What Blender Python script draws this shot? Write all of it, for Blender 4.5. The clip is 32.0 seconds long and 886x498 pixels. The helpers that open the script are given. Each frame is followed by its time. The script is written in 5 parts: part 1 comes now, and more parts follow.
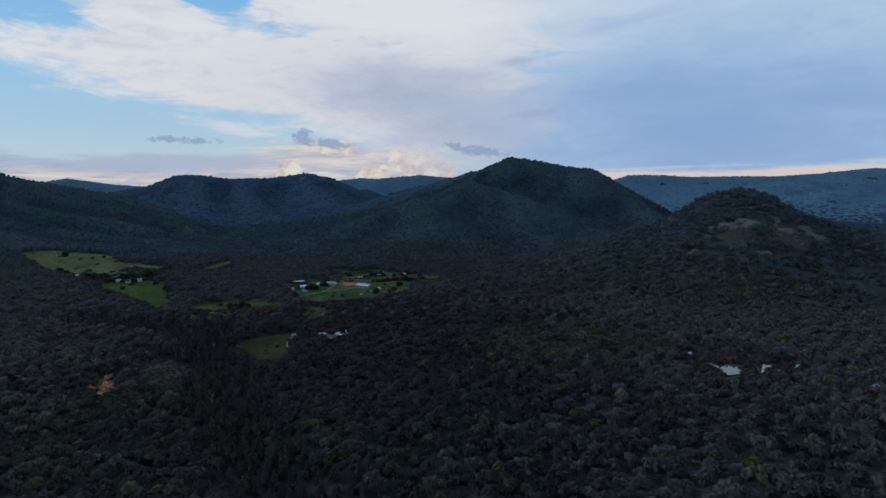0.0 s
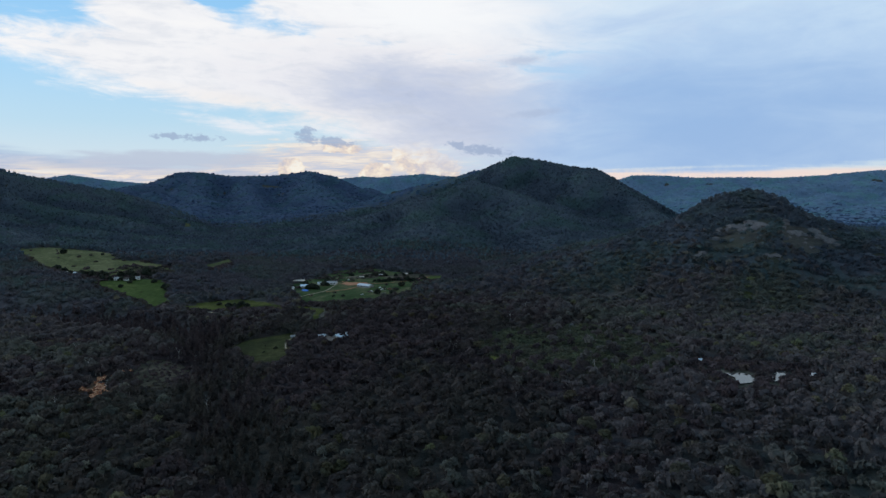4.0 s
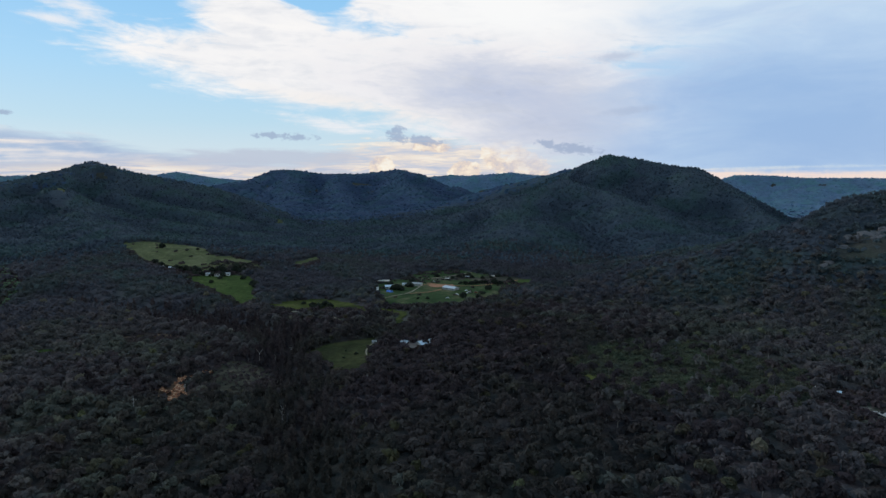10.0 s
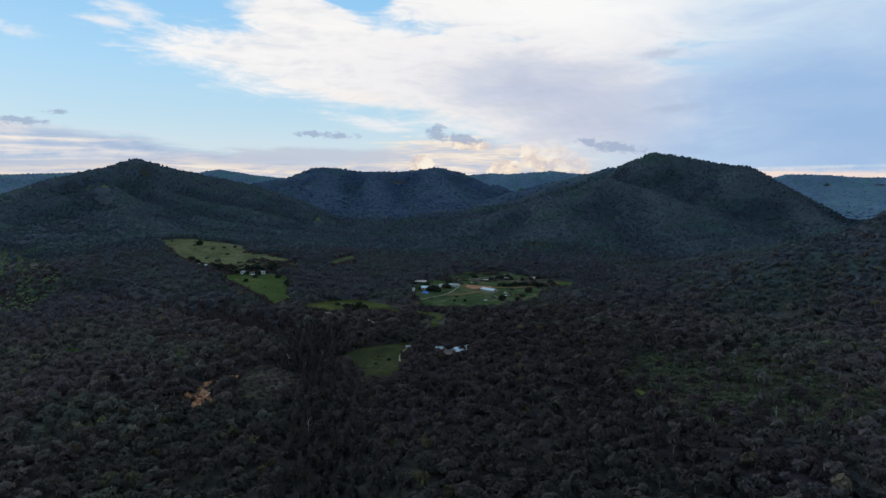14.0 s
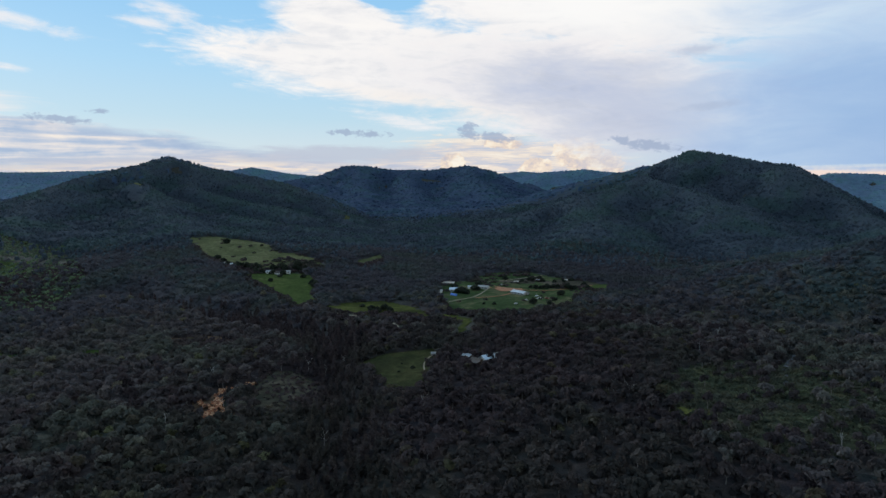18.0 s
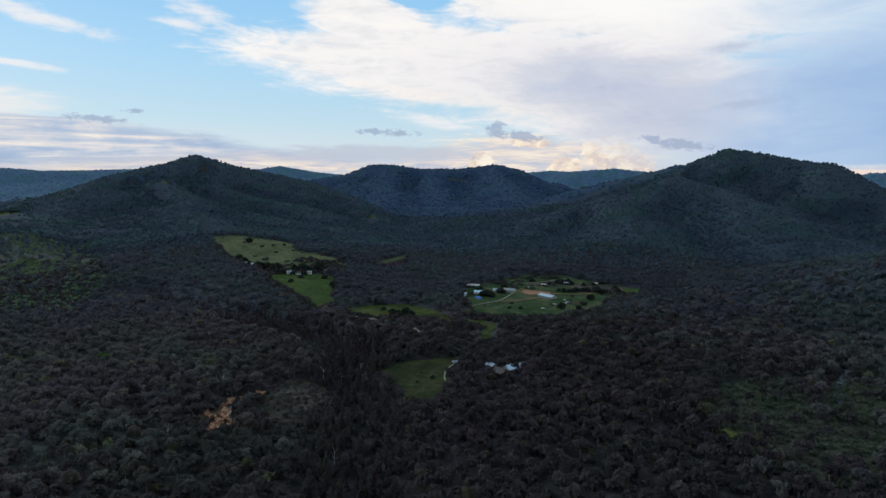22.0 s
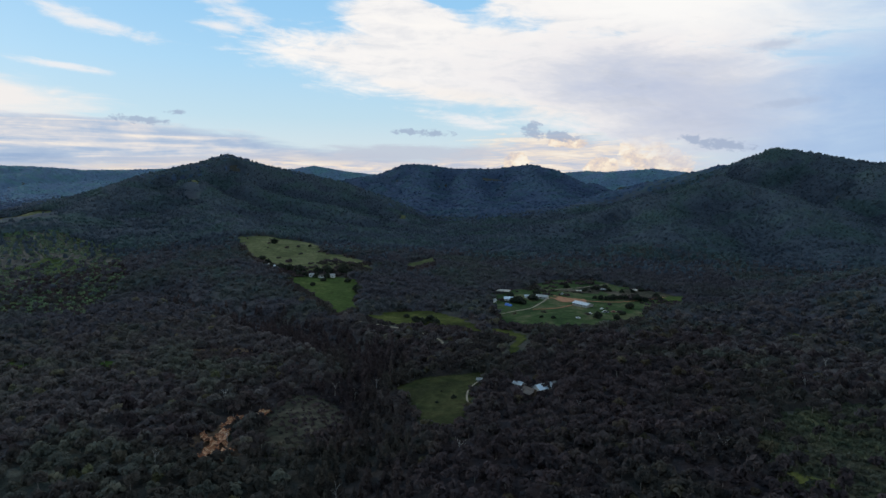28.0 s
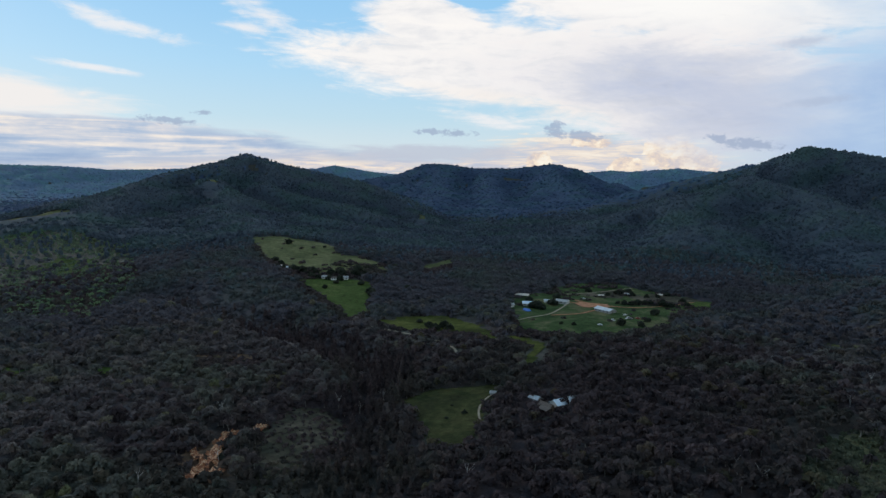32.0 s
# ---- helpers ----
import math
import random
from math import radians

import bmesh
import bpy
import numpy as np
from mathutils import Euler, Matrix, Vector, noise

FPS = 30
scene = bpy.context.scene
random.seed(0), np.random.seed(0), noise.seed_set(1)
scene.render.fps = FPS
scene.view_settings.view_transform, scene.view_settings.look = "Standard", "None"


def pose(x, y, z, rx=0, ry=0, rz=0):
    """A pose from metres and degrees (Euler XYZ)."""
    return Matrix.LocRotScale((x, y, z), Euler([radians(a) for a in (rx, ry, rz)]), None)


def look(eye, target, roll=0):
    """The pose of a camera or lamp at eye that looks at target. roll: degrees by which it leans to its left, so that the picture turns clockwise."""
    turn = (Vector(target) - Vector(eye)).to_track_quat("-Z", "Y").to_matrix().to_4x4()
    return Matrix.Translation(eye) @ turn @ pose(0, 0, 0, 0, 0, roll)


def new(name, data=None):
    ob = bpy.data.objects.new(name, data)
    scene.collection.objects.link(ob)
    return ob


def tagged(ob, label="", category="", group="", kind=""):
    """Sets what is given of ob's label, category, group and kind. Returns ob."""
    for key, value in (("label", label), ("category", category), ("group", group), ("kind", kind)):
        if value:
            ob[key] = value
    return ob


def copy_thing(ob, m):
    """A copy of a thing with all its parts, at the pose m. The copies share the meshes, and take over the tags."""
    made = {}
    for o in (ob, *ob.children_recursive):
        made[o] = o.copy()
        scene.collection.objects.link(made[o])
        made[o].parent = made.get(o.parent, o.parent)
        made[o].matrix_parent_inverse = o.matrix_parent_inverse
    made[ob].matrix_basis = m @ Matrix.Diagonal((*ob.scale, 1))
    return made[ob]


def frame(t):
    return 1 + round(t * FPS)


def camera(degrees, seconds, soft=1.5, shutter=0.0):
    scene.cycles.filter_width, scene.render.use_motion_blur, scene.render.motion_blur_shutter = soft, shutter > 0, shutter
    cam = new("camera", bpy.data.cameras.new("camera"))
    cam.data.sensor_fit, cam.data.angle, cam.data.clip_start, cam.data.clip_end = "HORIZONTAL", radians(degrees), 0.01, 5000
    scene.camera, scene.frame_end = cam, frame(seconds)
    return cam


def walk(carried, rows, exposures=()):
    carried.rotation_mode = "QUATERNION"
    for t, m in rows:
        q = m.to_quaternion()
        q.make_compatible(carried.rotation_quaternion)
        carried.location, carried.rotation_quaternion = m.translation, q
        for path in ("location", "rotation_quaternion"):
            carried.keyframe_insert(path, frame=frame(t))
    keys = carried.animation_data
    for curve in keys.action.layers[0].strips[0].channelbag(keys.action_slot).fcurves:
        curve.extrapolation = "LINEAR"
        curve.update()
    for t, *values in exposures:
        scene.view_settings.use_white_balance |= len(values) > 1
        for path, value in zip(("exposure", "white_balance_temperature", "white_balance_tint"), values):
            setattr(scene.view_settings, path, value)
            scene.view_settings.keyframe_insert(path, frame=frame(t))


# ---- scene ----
cam = camera(69.3, 32.0, soft=1.5)
# seconds, place, yaw to the left of north, pitch, roll
PATH = [
    (0, 0.03, 0.01, 0.03, -0.02, -5.96, -0.84),
    (0.1, 0.01, 0.24, 0.03, -1.50, -5.98, -0.85),
    (0.2, -0.01, 0.47, 0.03, -2.68, -6.01, -0.86),
    (0.3, -0.04, 0.70, 0.03, -3.43, -6.04, -0.88),
    (0.4, -0.06, 0.92, 0.03, -3.86, -6.06, -0.89),
    (0.5, -0.08, 1.15, 0.03, -4.17, -6.09, -0.90),
    (0.6, -0.10, 1.39, 0.03, -4.36, -6.09, -0.89),
    (0.7, -0.11, 1.63, 0.03, -4.47, -6.09, -0.88),
    (0.8, -0.13, 1.86, 0.03, -4.53, -6.10, -0.88),
    (1, -0.16, 2.33, 0.03, -4.54, -6.10, -0.86),
    (1.5, -0.20, 3.62, 0.02, -4.06, -6.10, -0.79),
    (2, -0.24, 5.11, 0.00, -3.30, -6.08, -0.77),
    (3, -0.36, 8.61, -0.01, -1.49, -6.06, -0.69),
    (3.5, -0.54, 10.77, -0.00, -0.65, -6.05, -0.54),
    (5.5, -1.81, 21.13, 0.14, 2.48, -6.05, -0.32),
    (6, -2.13, 23.98, 0.17, 3.17, -6.04, -0.29),
    (7, -2.73, 30.13, 0.27, 4.50, -6.04, -0.22),
    (8, -3.29, 36.51, 0.35, 5.72, -6.05, -0.15),
    (9, -3.89, 42.99, 0.34, 6.87, -6.10, -0.12),
    (10, -4.62, 49.58, 0.23, 7.94, -6.14, -0.07),
    (11, -5.46, 56.25, 0.10, 8.93, -6.15, -0.04),
    (12, -6.37, 62.98, -0.06, 9.82, -6.20, -0.01),
    (13, -7.23, 69.77, -0.24, 10.67, -6.24, 0.06),
    (14, -8.05, 76.56, -0.43, 11.42, -6.28, 0.12),
    (14.5, -8.46, 79.95, -0.51, 11.81, -6.30, 0.12),
    (16.5, -10.13, 93.45, -0.74, 13.21, -6.41, 0.16),
    (17, -10.55, 96.81, -0.77, 13.55, -6.41, 0.19),
    (18, -11.40, 103.50, -0.84, 14.18, -6.44, 0.22),
    (19, -12.24, 110.14, -0.94, 14.83, -6.46, 0.22),
    (20, -13.07, 116.75, -1.08, 15.45, -6.50, 0.27),
    (21, -13.92, 123.42, -1.25, 16.06, -6.51, 0.30),
    (22, -14.81, 130.17, -1.40, 16.65, -6.53, 0.34),
    (23, -15.73, 137.05, -1.52, 17.18, -6.53, 0.39),
    (24, -16.66, 143.96, -1.67, 17.70, -6.54, 0.38),
    (25, -17.58, 150.84, -1.84, 18.23, -6.54, 0.39),
    (25.5, -18.02, 154.25, -1.91, 18.51, -6.53, 0.42),
    (27.5, -19.80, 167.75, -2.19, 19.48, -6.54, 0.43),
    (28, -20.24, 171.10, -2.26, 19.74, -6.54, 0.45),
    (29, -21.11, 177.79, -2.43, 20.20, -6.56, 0.45),
    (30, -21.90, 184.56, -2.59, 20.71, -6.56, 0.47),
    (31, -22.64, 191.39, -2.73, 21.23, -6.59, 0.49),
    (32, -23.38, 198.23, -2.84, 21.71, -6.57, 0.48),
]


def aim(x, y, z, yaw, pitch, roll):
    a, b = radians(yaw), radians(pitch)
    ahead = Vector((-math.sin(a) * math.cos(b), math.cos(a) * math.cos(b), math.sin(b)))
    return look(Vector((x, y, z)), Vector((x, y, z)) + 100 * ahead, roll)


EXPOSURES = [(0.0, -0.34, 5950, 10), (0.5, -0.2, 6050, 10), (1.0, -0.1, 6150, 10), (2.0, -0.03, 6200, 10), (6.0, 0.0, 6280, 10), (13.0, 0.01, 6400, 10), (32.0, 0.02, 6500, 10)]
walk(cam, [(t, aim(*rest)) for t, *rest in PATH], EXPOSURES)

# ---- sky and sun ----
SUN_AZ, SUN_EL = -68.0, 22.0


def srgb(r, g, b):
    return tuple(((c / 255 + 0.055) / 1.055) ** 2.4 if c > 10 else c / 255 / 12.92 for c in (r, g, b)) + (1.0,)


def lin(r, g, b):
    return (r, g, b, 1.0)


class Nodes:
    """Short hand for building a node tree."""

    def __init__(self, tree):
        self.tree, self.n, self.l = tree, tree.nodes, tree.links
        self.n.clear()

    def put(self, socket, value):
        if isinstance(value, bpy.types.NodeSocket):
            self.l.new(value, socket)
        else:
            socket.default_value = value

    def node(self, kind, *values, **settings):
        made = self.n.new(kind)
        for key, value in settings.items():
            setattr(made, key, value)
        for at, value in enumerate(values):
            if value is not None:
                self.put(made.inputs[at], value)
        return made

    def math(self, operation, *values):
        return self.node("ShaderNodeMath", *values, operation=operation).outputs[0]

    def step(self, value, low, high, out_low=0.0, out_high=1.0):
        return self.node("ShaderNodeMapRange", value, low, high, out_low, out_high, interpolation_type="SMOOTHSTEP").outputs[0]

    def vec(self, x, y, z=0.0):
        return self.node("ShaderNodeCombineXYZ", x, y, z).outputs[0]

    def noise(self, vector, scale, detail=4.0, rough=0.55, distort=0.0):
        made = self.node("ShaderNodeTexNoise", vector)
        for key, value in (("Scale", scale), ("Detail", detail), ("Roughness", rough), ("Distortion", distort)):
            self.put(made.inputs[key], value)
        return made.outputs[0]

    def mix(self, factor, a, b, blend="MIX"):
        made = self.node("ShaderNodeMix", data_type="RGBA", blend_type=blend)
        self.put(made.inputs[0], factor), self.put(made.inputs[6], a), self.put(made.inputs[7], b)
        return made.outputs[2]

    def ramp(self, factor, *stops):
        made = self.node("ShaderNodeValToRGB", factor)
        ramp = made.color_ramp
        while len(ramp.elements) < len(stops):
            ramp.elements.new(0.5)
        for element, (place, colour) in zip(ramp.elements, stops):
            element.position, element.color = place, colour
        return made.outputs[0]


def build_sky():
    world = bpy.data.worlds.new("sky")
    world.use_nodes = True
    scene.world = world
    k = Nodes(world.node_tree)
    way = k.node("ShaderNodeSeparateXYZ", k.node("ShaderNodeTexCoord").outputs["Generated"])
    x, y, z = way.outputs
    az = k.math("MULTIPLY", k.math("ARCTAN2", x, y), 180 / math.pi)
    el = k.math("MULTIPLY", k.math("ARCSINE", z), 180 / math.pi)
    streak = k.noise(k.vec(k.math("MULTIPLY", az, 0.10), k.math("MULTIPLY", el, 0.33), 3.1), 1.0, 7, 0.58, 0.6)
    fine = k.noise(k.vec(k.math("MULTIPLY", az, 0.33), k.math("MULTIPLY", el, 0.75), 7.7), 1.0, 6, 0.62, 0.3)
    feather = k.noise(k.vec(k.math("ADD", k.math("MULTIPLY", az, 0.20), k.math("MULTIPLY", el, 0.12)), k.math("MULTIPLY", el, 0.95), 9.3), 1.0, 8, 0.62, 0.8)
    puffy = k.noise(k.vec(k.math("MULTIPLY", az, 1.3), k.math("MULTIPLY", el, 1.9), 1.7), 1.0, 7, 0.62, 0.3)
    crisp = k.noise(k.vec(k.math("MULTIPLY", az, 1.5), k.math("MULTIPLY", el, 2.6), 4.4), 1.0, 6, 0.6, 0.2)
    wool = k.noise(k.vec(k.math("MULTIPLY", az, 0.9), k.math("MULTIPLY", k.math("ADD", el, k.math("MULTIPLY", az, 0.18)), 2.6), 6.1), 1.0, 6, 0.62, 0.4)
    bands = k.noise(k.vec(k.math("MULTIPLY", az, 0.09), k.math("MULTIPLY", el, 1.3), 5.5), 1.0, 5, 0.55, 0.5)

    def ring(a, e, ra, re, turn=0.0):
        """1 in the middle of an ellipse, 0 on its edge, below that outside."""
        da, de = k.math("SUBTRACT", az, a), k.math("SUBTRACT", el, e)
        c, s = math.cos(radians(turn)), math.sin(radians(turn))
        p = k.math("ADD", k.math("MULTIPLY", da, c / ra), k.math("MULTIPLY", de, s / ra))
        q = k.math("ADD", k.math("MULTIPLY", da, -s / re), k.math("MULTIPLY", de, c / re))
        return k.math("SUBTRACT", 1.0, k.math("SQRT", k.math("ADD", k.math("MULTIPLY", p, p), k.math("MULTIPLY", q, q))))

    def most(*values):
        out = values[0]
        for value in values[1:]:
            out = k.math("MAXIMUM", out, value)
        return out

    def rough(field, noise, amount):
        return k.math("ADD", field, k.math("MULTIPLY", k.math("SUBTRACT", noise, 0.5), amount))

    # clear sky between the clouds
    clear = k.node("ShaderNodeTexSky", sky_type="NISHITA", sun_disc=False, sun_elevation=radians(SUN_EL), sun_rotation=radians(SUN_AZ)).outputs[0]
    blue = k.ramp(k.step(el, -1.0, 17.0), (0.0, srgb(214, 226, 232)), (0.25, srgb(188, 219, 236)), (0.6, srgb(168, 213, 243)), (1.0, srgb(146, 201, 242)))
    clear = k.mix(1.0, blue, k.mix(1.0, clear, (0.006, 0.006, 0.006, 1), "MULTIPLY"), "ADD")
    # grey-blue overcast in the east
    veil = k.ramp(k.step(rough(rough(ring(22, 4.0, 26, 10), streak, 1.0), fine, 0.25), -0.4, 1.0), (0.0, srgb(218, 236, 248)), (0.45, srgb(190, 213, 239)), (1.0, srgb(157, 188, 228)))
    veil = k.mix(k.step(az, 12.0, -1.0), veil, srgb(204, 210, 226))
    east = k.step(rough(rough(k.math("ADD", az, k.math("MULTIPLY", el, -0.55)), streak, 16.0), feather, 7.0), -7.0, 10.0)
    east = k.math("MULTIPLY", east, k.step(rough(rough(k.math("SUBTRACT", el, k.math("MULTIPLY", k.math("MAXIMUM", k.math("SUBTRACT", az, 26.0), 0.0), 0.06)), bands, 1.8), crisp, 0.5), 0.45, 1.05))
    # big white cloud, frayed into streaks along its western end
    white = most(ring(-14, 9.3, 18.5, 3.5, -3), ring(-3, 7.6, 17, 4.6, -9), ring(3, 17, 23, 7.5), ring(-22.5, 12.6, 6.5, 2.4, -12))
    hole = rough(rough(ring(-18.9, 15.4, 3.8, 1.5, -6), feather, 1.2), fine, 0.7)
    ragged = rough(rough(rough(rough(white, streak, 0.6), feather, 0.75), fine, 0.3), wool, 0.2)
    white = k.math("SUBTRACT", ragged, k.math("MULTIPLY", k.math("MAXIMUM", hole, 0.0), 1.3))
    cover = k.step(white, -0.24, 0.20)
    shade = k.step(rough(rough(rough(rough(most(ring(-2, 7.4, 14, 3.6, -5), ring(4, 5.0, 13, 4.2, -8)), streak, 1.2), feather, 1.0), fine, 0.55), wool, 0.35), -0.65, 1.25)
    cloud = k.ramp(shade, (0.0, srgb(250, 248, 247)), (0.3, srgb(242, 240, 242)), (0.55, srgb(219, 222, 232)), (1.0, srgb(190, 200, 223)))
    cloud = k.mix(1.0, cloud, k.ramp(rough(feather, fine, 0.7), (0.3, lin(0.88, 0.90, 0.93)), (0.5, lin(1, 1, 1)), (0.7, lin(1.05, 1.04, 1.02))), "MULTIPLY")
    # bright edge high up, where the sun stands behind the cloud
    cloud = k.mix(k.step(rough(rough(ring(1, 14.5, 17, 3.4, -4), streak, 0.9), feather, 0.6), -0.1, 0.8), cloud, srgb(255, 254, 252))
    # creamy lower rim
    cloud = k.mix(k.step(rough(ring(-15, 6.2, 13, 1.3, -9), feather, 1.2), 0.0, 0.9, 0.0, 0.6), cloud, srgb(250, 243, 236))
    # horizon banks
    billow = k.noise(k.vec(k.math("MULTIPLY", az, 0.75), k.math("MULTIPLY", el, 1.05), 2.2), 1.0, 8, 0.62, 0.2)
    layers = k.noise(k.vec(k.math("MULTIPLY", az, 0.22), k.math("MULTIPLY", el, 2.1), 8.8), 1.0, 7, 0.6, 0.7)
    warm = k.ramp(layers, (0.36, srgb(194, 201, 217)), (0.47, srgb(216, 213, 218)), (0.56, srgb(243, 229, 215)), (0.66, srgb(254, 243, 228)))
    lit = k.ramp(billow, (0.36, srgb(206, 200, 206)), (0.46, srgb(232, 216, 204)), (0.54, srgb(251, 235, 214)), (0.63, srgb(255, 247, 232)))
    grey = k.ramp(rough(bands, fine, 0.35), (0.36, srgb(158, 181, 213)), (0.53, srgb(182, 199, 222)), (0.64, srgb(220, 221, 227)), (0.74, srgb(250, 241, 231)))
    low = k.step(rough(rough(k.math("SUBTRACT", k.step(az, -19.0, -50.0, 1.4, 4.4), el), bands, 2.4), feather, 1.2), -0.25, 0.8)
    low = k.math("MULTIPLY", low, k.step(az, 8.0, -8.0))
    low_colour = k.mix(k.step(rough(k.math("ADD", el, k.math("MULTIPLY", k.math("ABSOLUTE", k.math("ADD", az, 33.0)), 0.06)), layers, 2.4), 2.4, 1.0), grey, warm)
    heap = k.step(rough(rough(most(ring(-9.0, 1.2, 10, 2.6), ring(-17, 0.5, 5, 1.3)), layers, 1.2), puffy, 0.3), -0.15, 0.35)
    tower = k.step(rough(rough(most(ring(-2.7, 2.3, 1.9, 1.9, 0), ring(-1.2, 1.2, 3.6, 1.7, -25), ring(-6.0, 0.7, 1.6, 1.1), ring(-13.4, 1.1, 1.2, 1.2), ring(-9.0, 2.9, 2.2, 0.5, -4)), billow, 1.3), puffy, 0.5), 0.0, 0.16)
    slab = k.step(rough(rough(ring(-22.5, 1.9, 9.5, 0.85, 0), fine, 0.9), layers, 0.8), -0.15, 0.5)
    bank = k.step(rough(rough(most(ring(-56, 5.6, 9, 1.9, -5), ring(-52, 2.6, 15, 1.7)), feather, 1.1), bands, 0.6), -0.15, 0.6)
    puffs = most(ring(-23.1, 3.8, 1.2, 0.4), ring(-20.4, 3.65, 1.8, 0.5), ring(-12.0, 3.9, 1.1, 0.95), ring(-9.6, 3.5, 2.6, 0.5, -4), ring(1.1, 3.15, 1.1, 0.6), ring(3.4, 2.7, 3.0, 0.6, -6), ring(-42.0, 5.0, 1.2, 0.28), ring(-44.5, 4.2, 3.2, 0.4, -4))
    puffs = k.step(rough(rough(puffs, crisp, 2.2), fine, 0.8), 0.12, 0.6)
    scud = k.step(rough(rough(most(ring(6.9, 10.2, 2.4, 0.6, 4), ring(8.0, 5.8, 3.0, 0.45, 5)), crisp, 1.2), fine, 0.8), -0.1, 1.0, 0.0, 0.55)
    wisps = k.step(rough(rough(rough(most(ring(-36.8, 12.9, 5.2, 1.3, -22), ring(-38.4, 11.8, 3.4, 0.8, -6), ring(-47.7, 11.3, 5.0, 0.75, -11), ring(-50, 8.0, 4, 0.4, -6), ring(-18.0, 4.9, 6.0, 1.0, -8)), feather, 2.2), fine, 1.3), wool, 0.6), 0.05, 1.15)
    glow = k.step(rough(el, bands, 0.6), 1.05, 0.45)
    sky = k.mix(k.math("MULTIPLY", wisps, 0.85), clear, srgb(246, 245, 246))
    sky = k.mix(bank, sky, k.mix(k.step(rough(el, bands, 2.6), 2.9, 4.4), grey, srgb(246, 243, 241)))
    sky = k.mix(low, sky, low_colour)
    sky = k.mix(k.math("MULTIPLY", heap, 0.92), sky, warm)
    sky = k.mix(tower, sky, lit)
    sky = k.mix(k.math("MULTIPLY", slab, 0.8), sky, srgb(194, 201, 217))
    sky = k.mix(k.math("MULTIPLY", glow, k.step(az, -2.0, 10.0)), sky, srgb(247, 226, 215))
    sky = k.mix(cover, sky, cloud)
    sky = k.mix(k.math("MULTIPLY", east, 0.93), sky, veil)
    sky = k.mix(scud, sky, srgb(176, 190, 214))
    sky = k.mix(k.math("MULTIPLY", puffs, 0.75), sky, srgb(160, 176, 203))
    # towards the zenith and away from the evening sun the cloud deck gets dark
    dim = k.math("MULTIPLY", k.step(el, 15.0, 42.0, 1.0, DARK_TOP), k.step(k.math("ABSOLUTE", k.math("ADD", az, 8.0)), 62.0, 115.0, 1.0, DARK_BACK))
    back = k.node("ShaderNodeBackground", sky, k.math("MULTIPLY", dim, SKY))
    k.node("ShaderNodeOutputWorld", back.outputs[0])


SKY, DARK_TOP, DARK_BACK = 0.95, 0.72, 0.8
build_sky()
sun = new("sun", bpy.data.lights.new("sun", "SUN"))
sun.data.energy, sun.data.angle, sun.data.color = 1.15, radians(12), (1.0, 0.95, 0.88)
sun.matrix_world = look(Vector((math.sin(radians(SUN_AZ)) * math.cos(radians(SUN_EL)), math.cos(radians(SUN_AZ)) * math.cos(radians(SUN_EL)), math.sin(radians(SUN_EL)))) * 900, Vector((0, 0, 0)))

# ---- materials ----
def surface(name, colour, rough=0.8, bump=None, metal=0.0, spec=0.3, thin=0.0):
    """A material; colour is a function of the node builder that returns a socket."""
    m = bpy.data.materials.new(name)
    m.use_nodes = True
    k = Nodes(m.node_tree)
    shader = k.node("ShaderNodeBsdfPrincipled")
    base = colour(k)
    k.put(shader.inputs["Base Color"], base)
    k.put(shader.inputs["Roughness"], rough)
    shader.inputs["Metallic"].default_value = metal
    shader.inputs["Specular IOR Level"].default_value = spec
    if bump:
        height, strength, distance = bump(k)
        k.put(shader.inputs["Normal"], k.node("ShaderNodeBump", strength, distance, None, height).outputs[0])
    out = shader.outputs[0]
    if thin:
        # leaves let part of the light through
        out = k.node("ShaderNodeMixShader", thin, out, k.node("ShaderNodeBsdfTranslucent", base).outputs[0]).outputs[0]
    k.node("ShaderNodeOutputMaterial", out)
    return m


def place_of(k):
    return k.node("ShaderNodeTexCoord").outputs["Object"]


def foliage(name, stops, patch=0.5, grain=0.9, depth=0.32, relief=0.4, thin=0.45):
    def colour(k):
        tint = k.node("ShaderNodeAttribute", attribute_name="tint").outputs["Fac"]
        drift = k.noise(place_of(k), 0.006, 3, 0.6)
        shift = k.math("ADD", tint, k.math("MULTIPLY", k.math("SUBTRACT", drift, 0.5), patch))
        stand_of = k.step(k.noise(place_of(k), 0.011, 3, 0.6, 0.5), 0.42, 0.66)
        hue = k.mix(stand_of, lin(1.01, 0.98, 1.03), lin(0.91, 1.08, 0.92))
        return k.mix(1.0, k.mix(1.0, k.ramp(shift, *stops), hue, "MULTIPLY"), sprays(k, grain, depth), "MULTIPLY")

    bump = (lambda k: (k.noise(place_of(k), grain, 3, 0.7), relief, 1.2)) if relief else None
    return surface(name, colour, 0.85, bump, spec=0.12, thin=thin)


def sprays(k, grain, depth=0.32):
    """Tufts of leaves inside a crown, lighter and darker."""
    return k.ramp(k.noise(place_of(k), grain, 3, 0.75), (0.34, lin(1 - depth, 1 - depth, 1 - depth)), (0.5, lin(1, 1, 1)), (0.68, lin(1 + depth, 1 + depth, 1 + depth)))


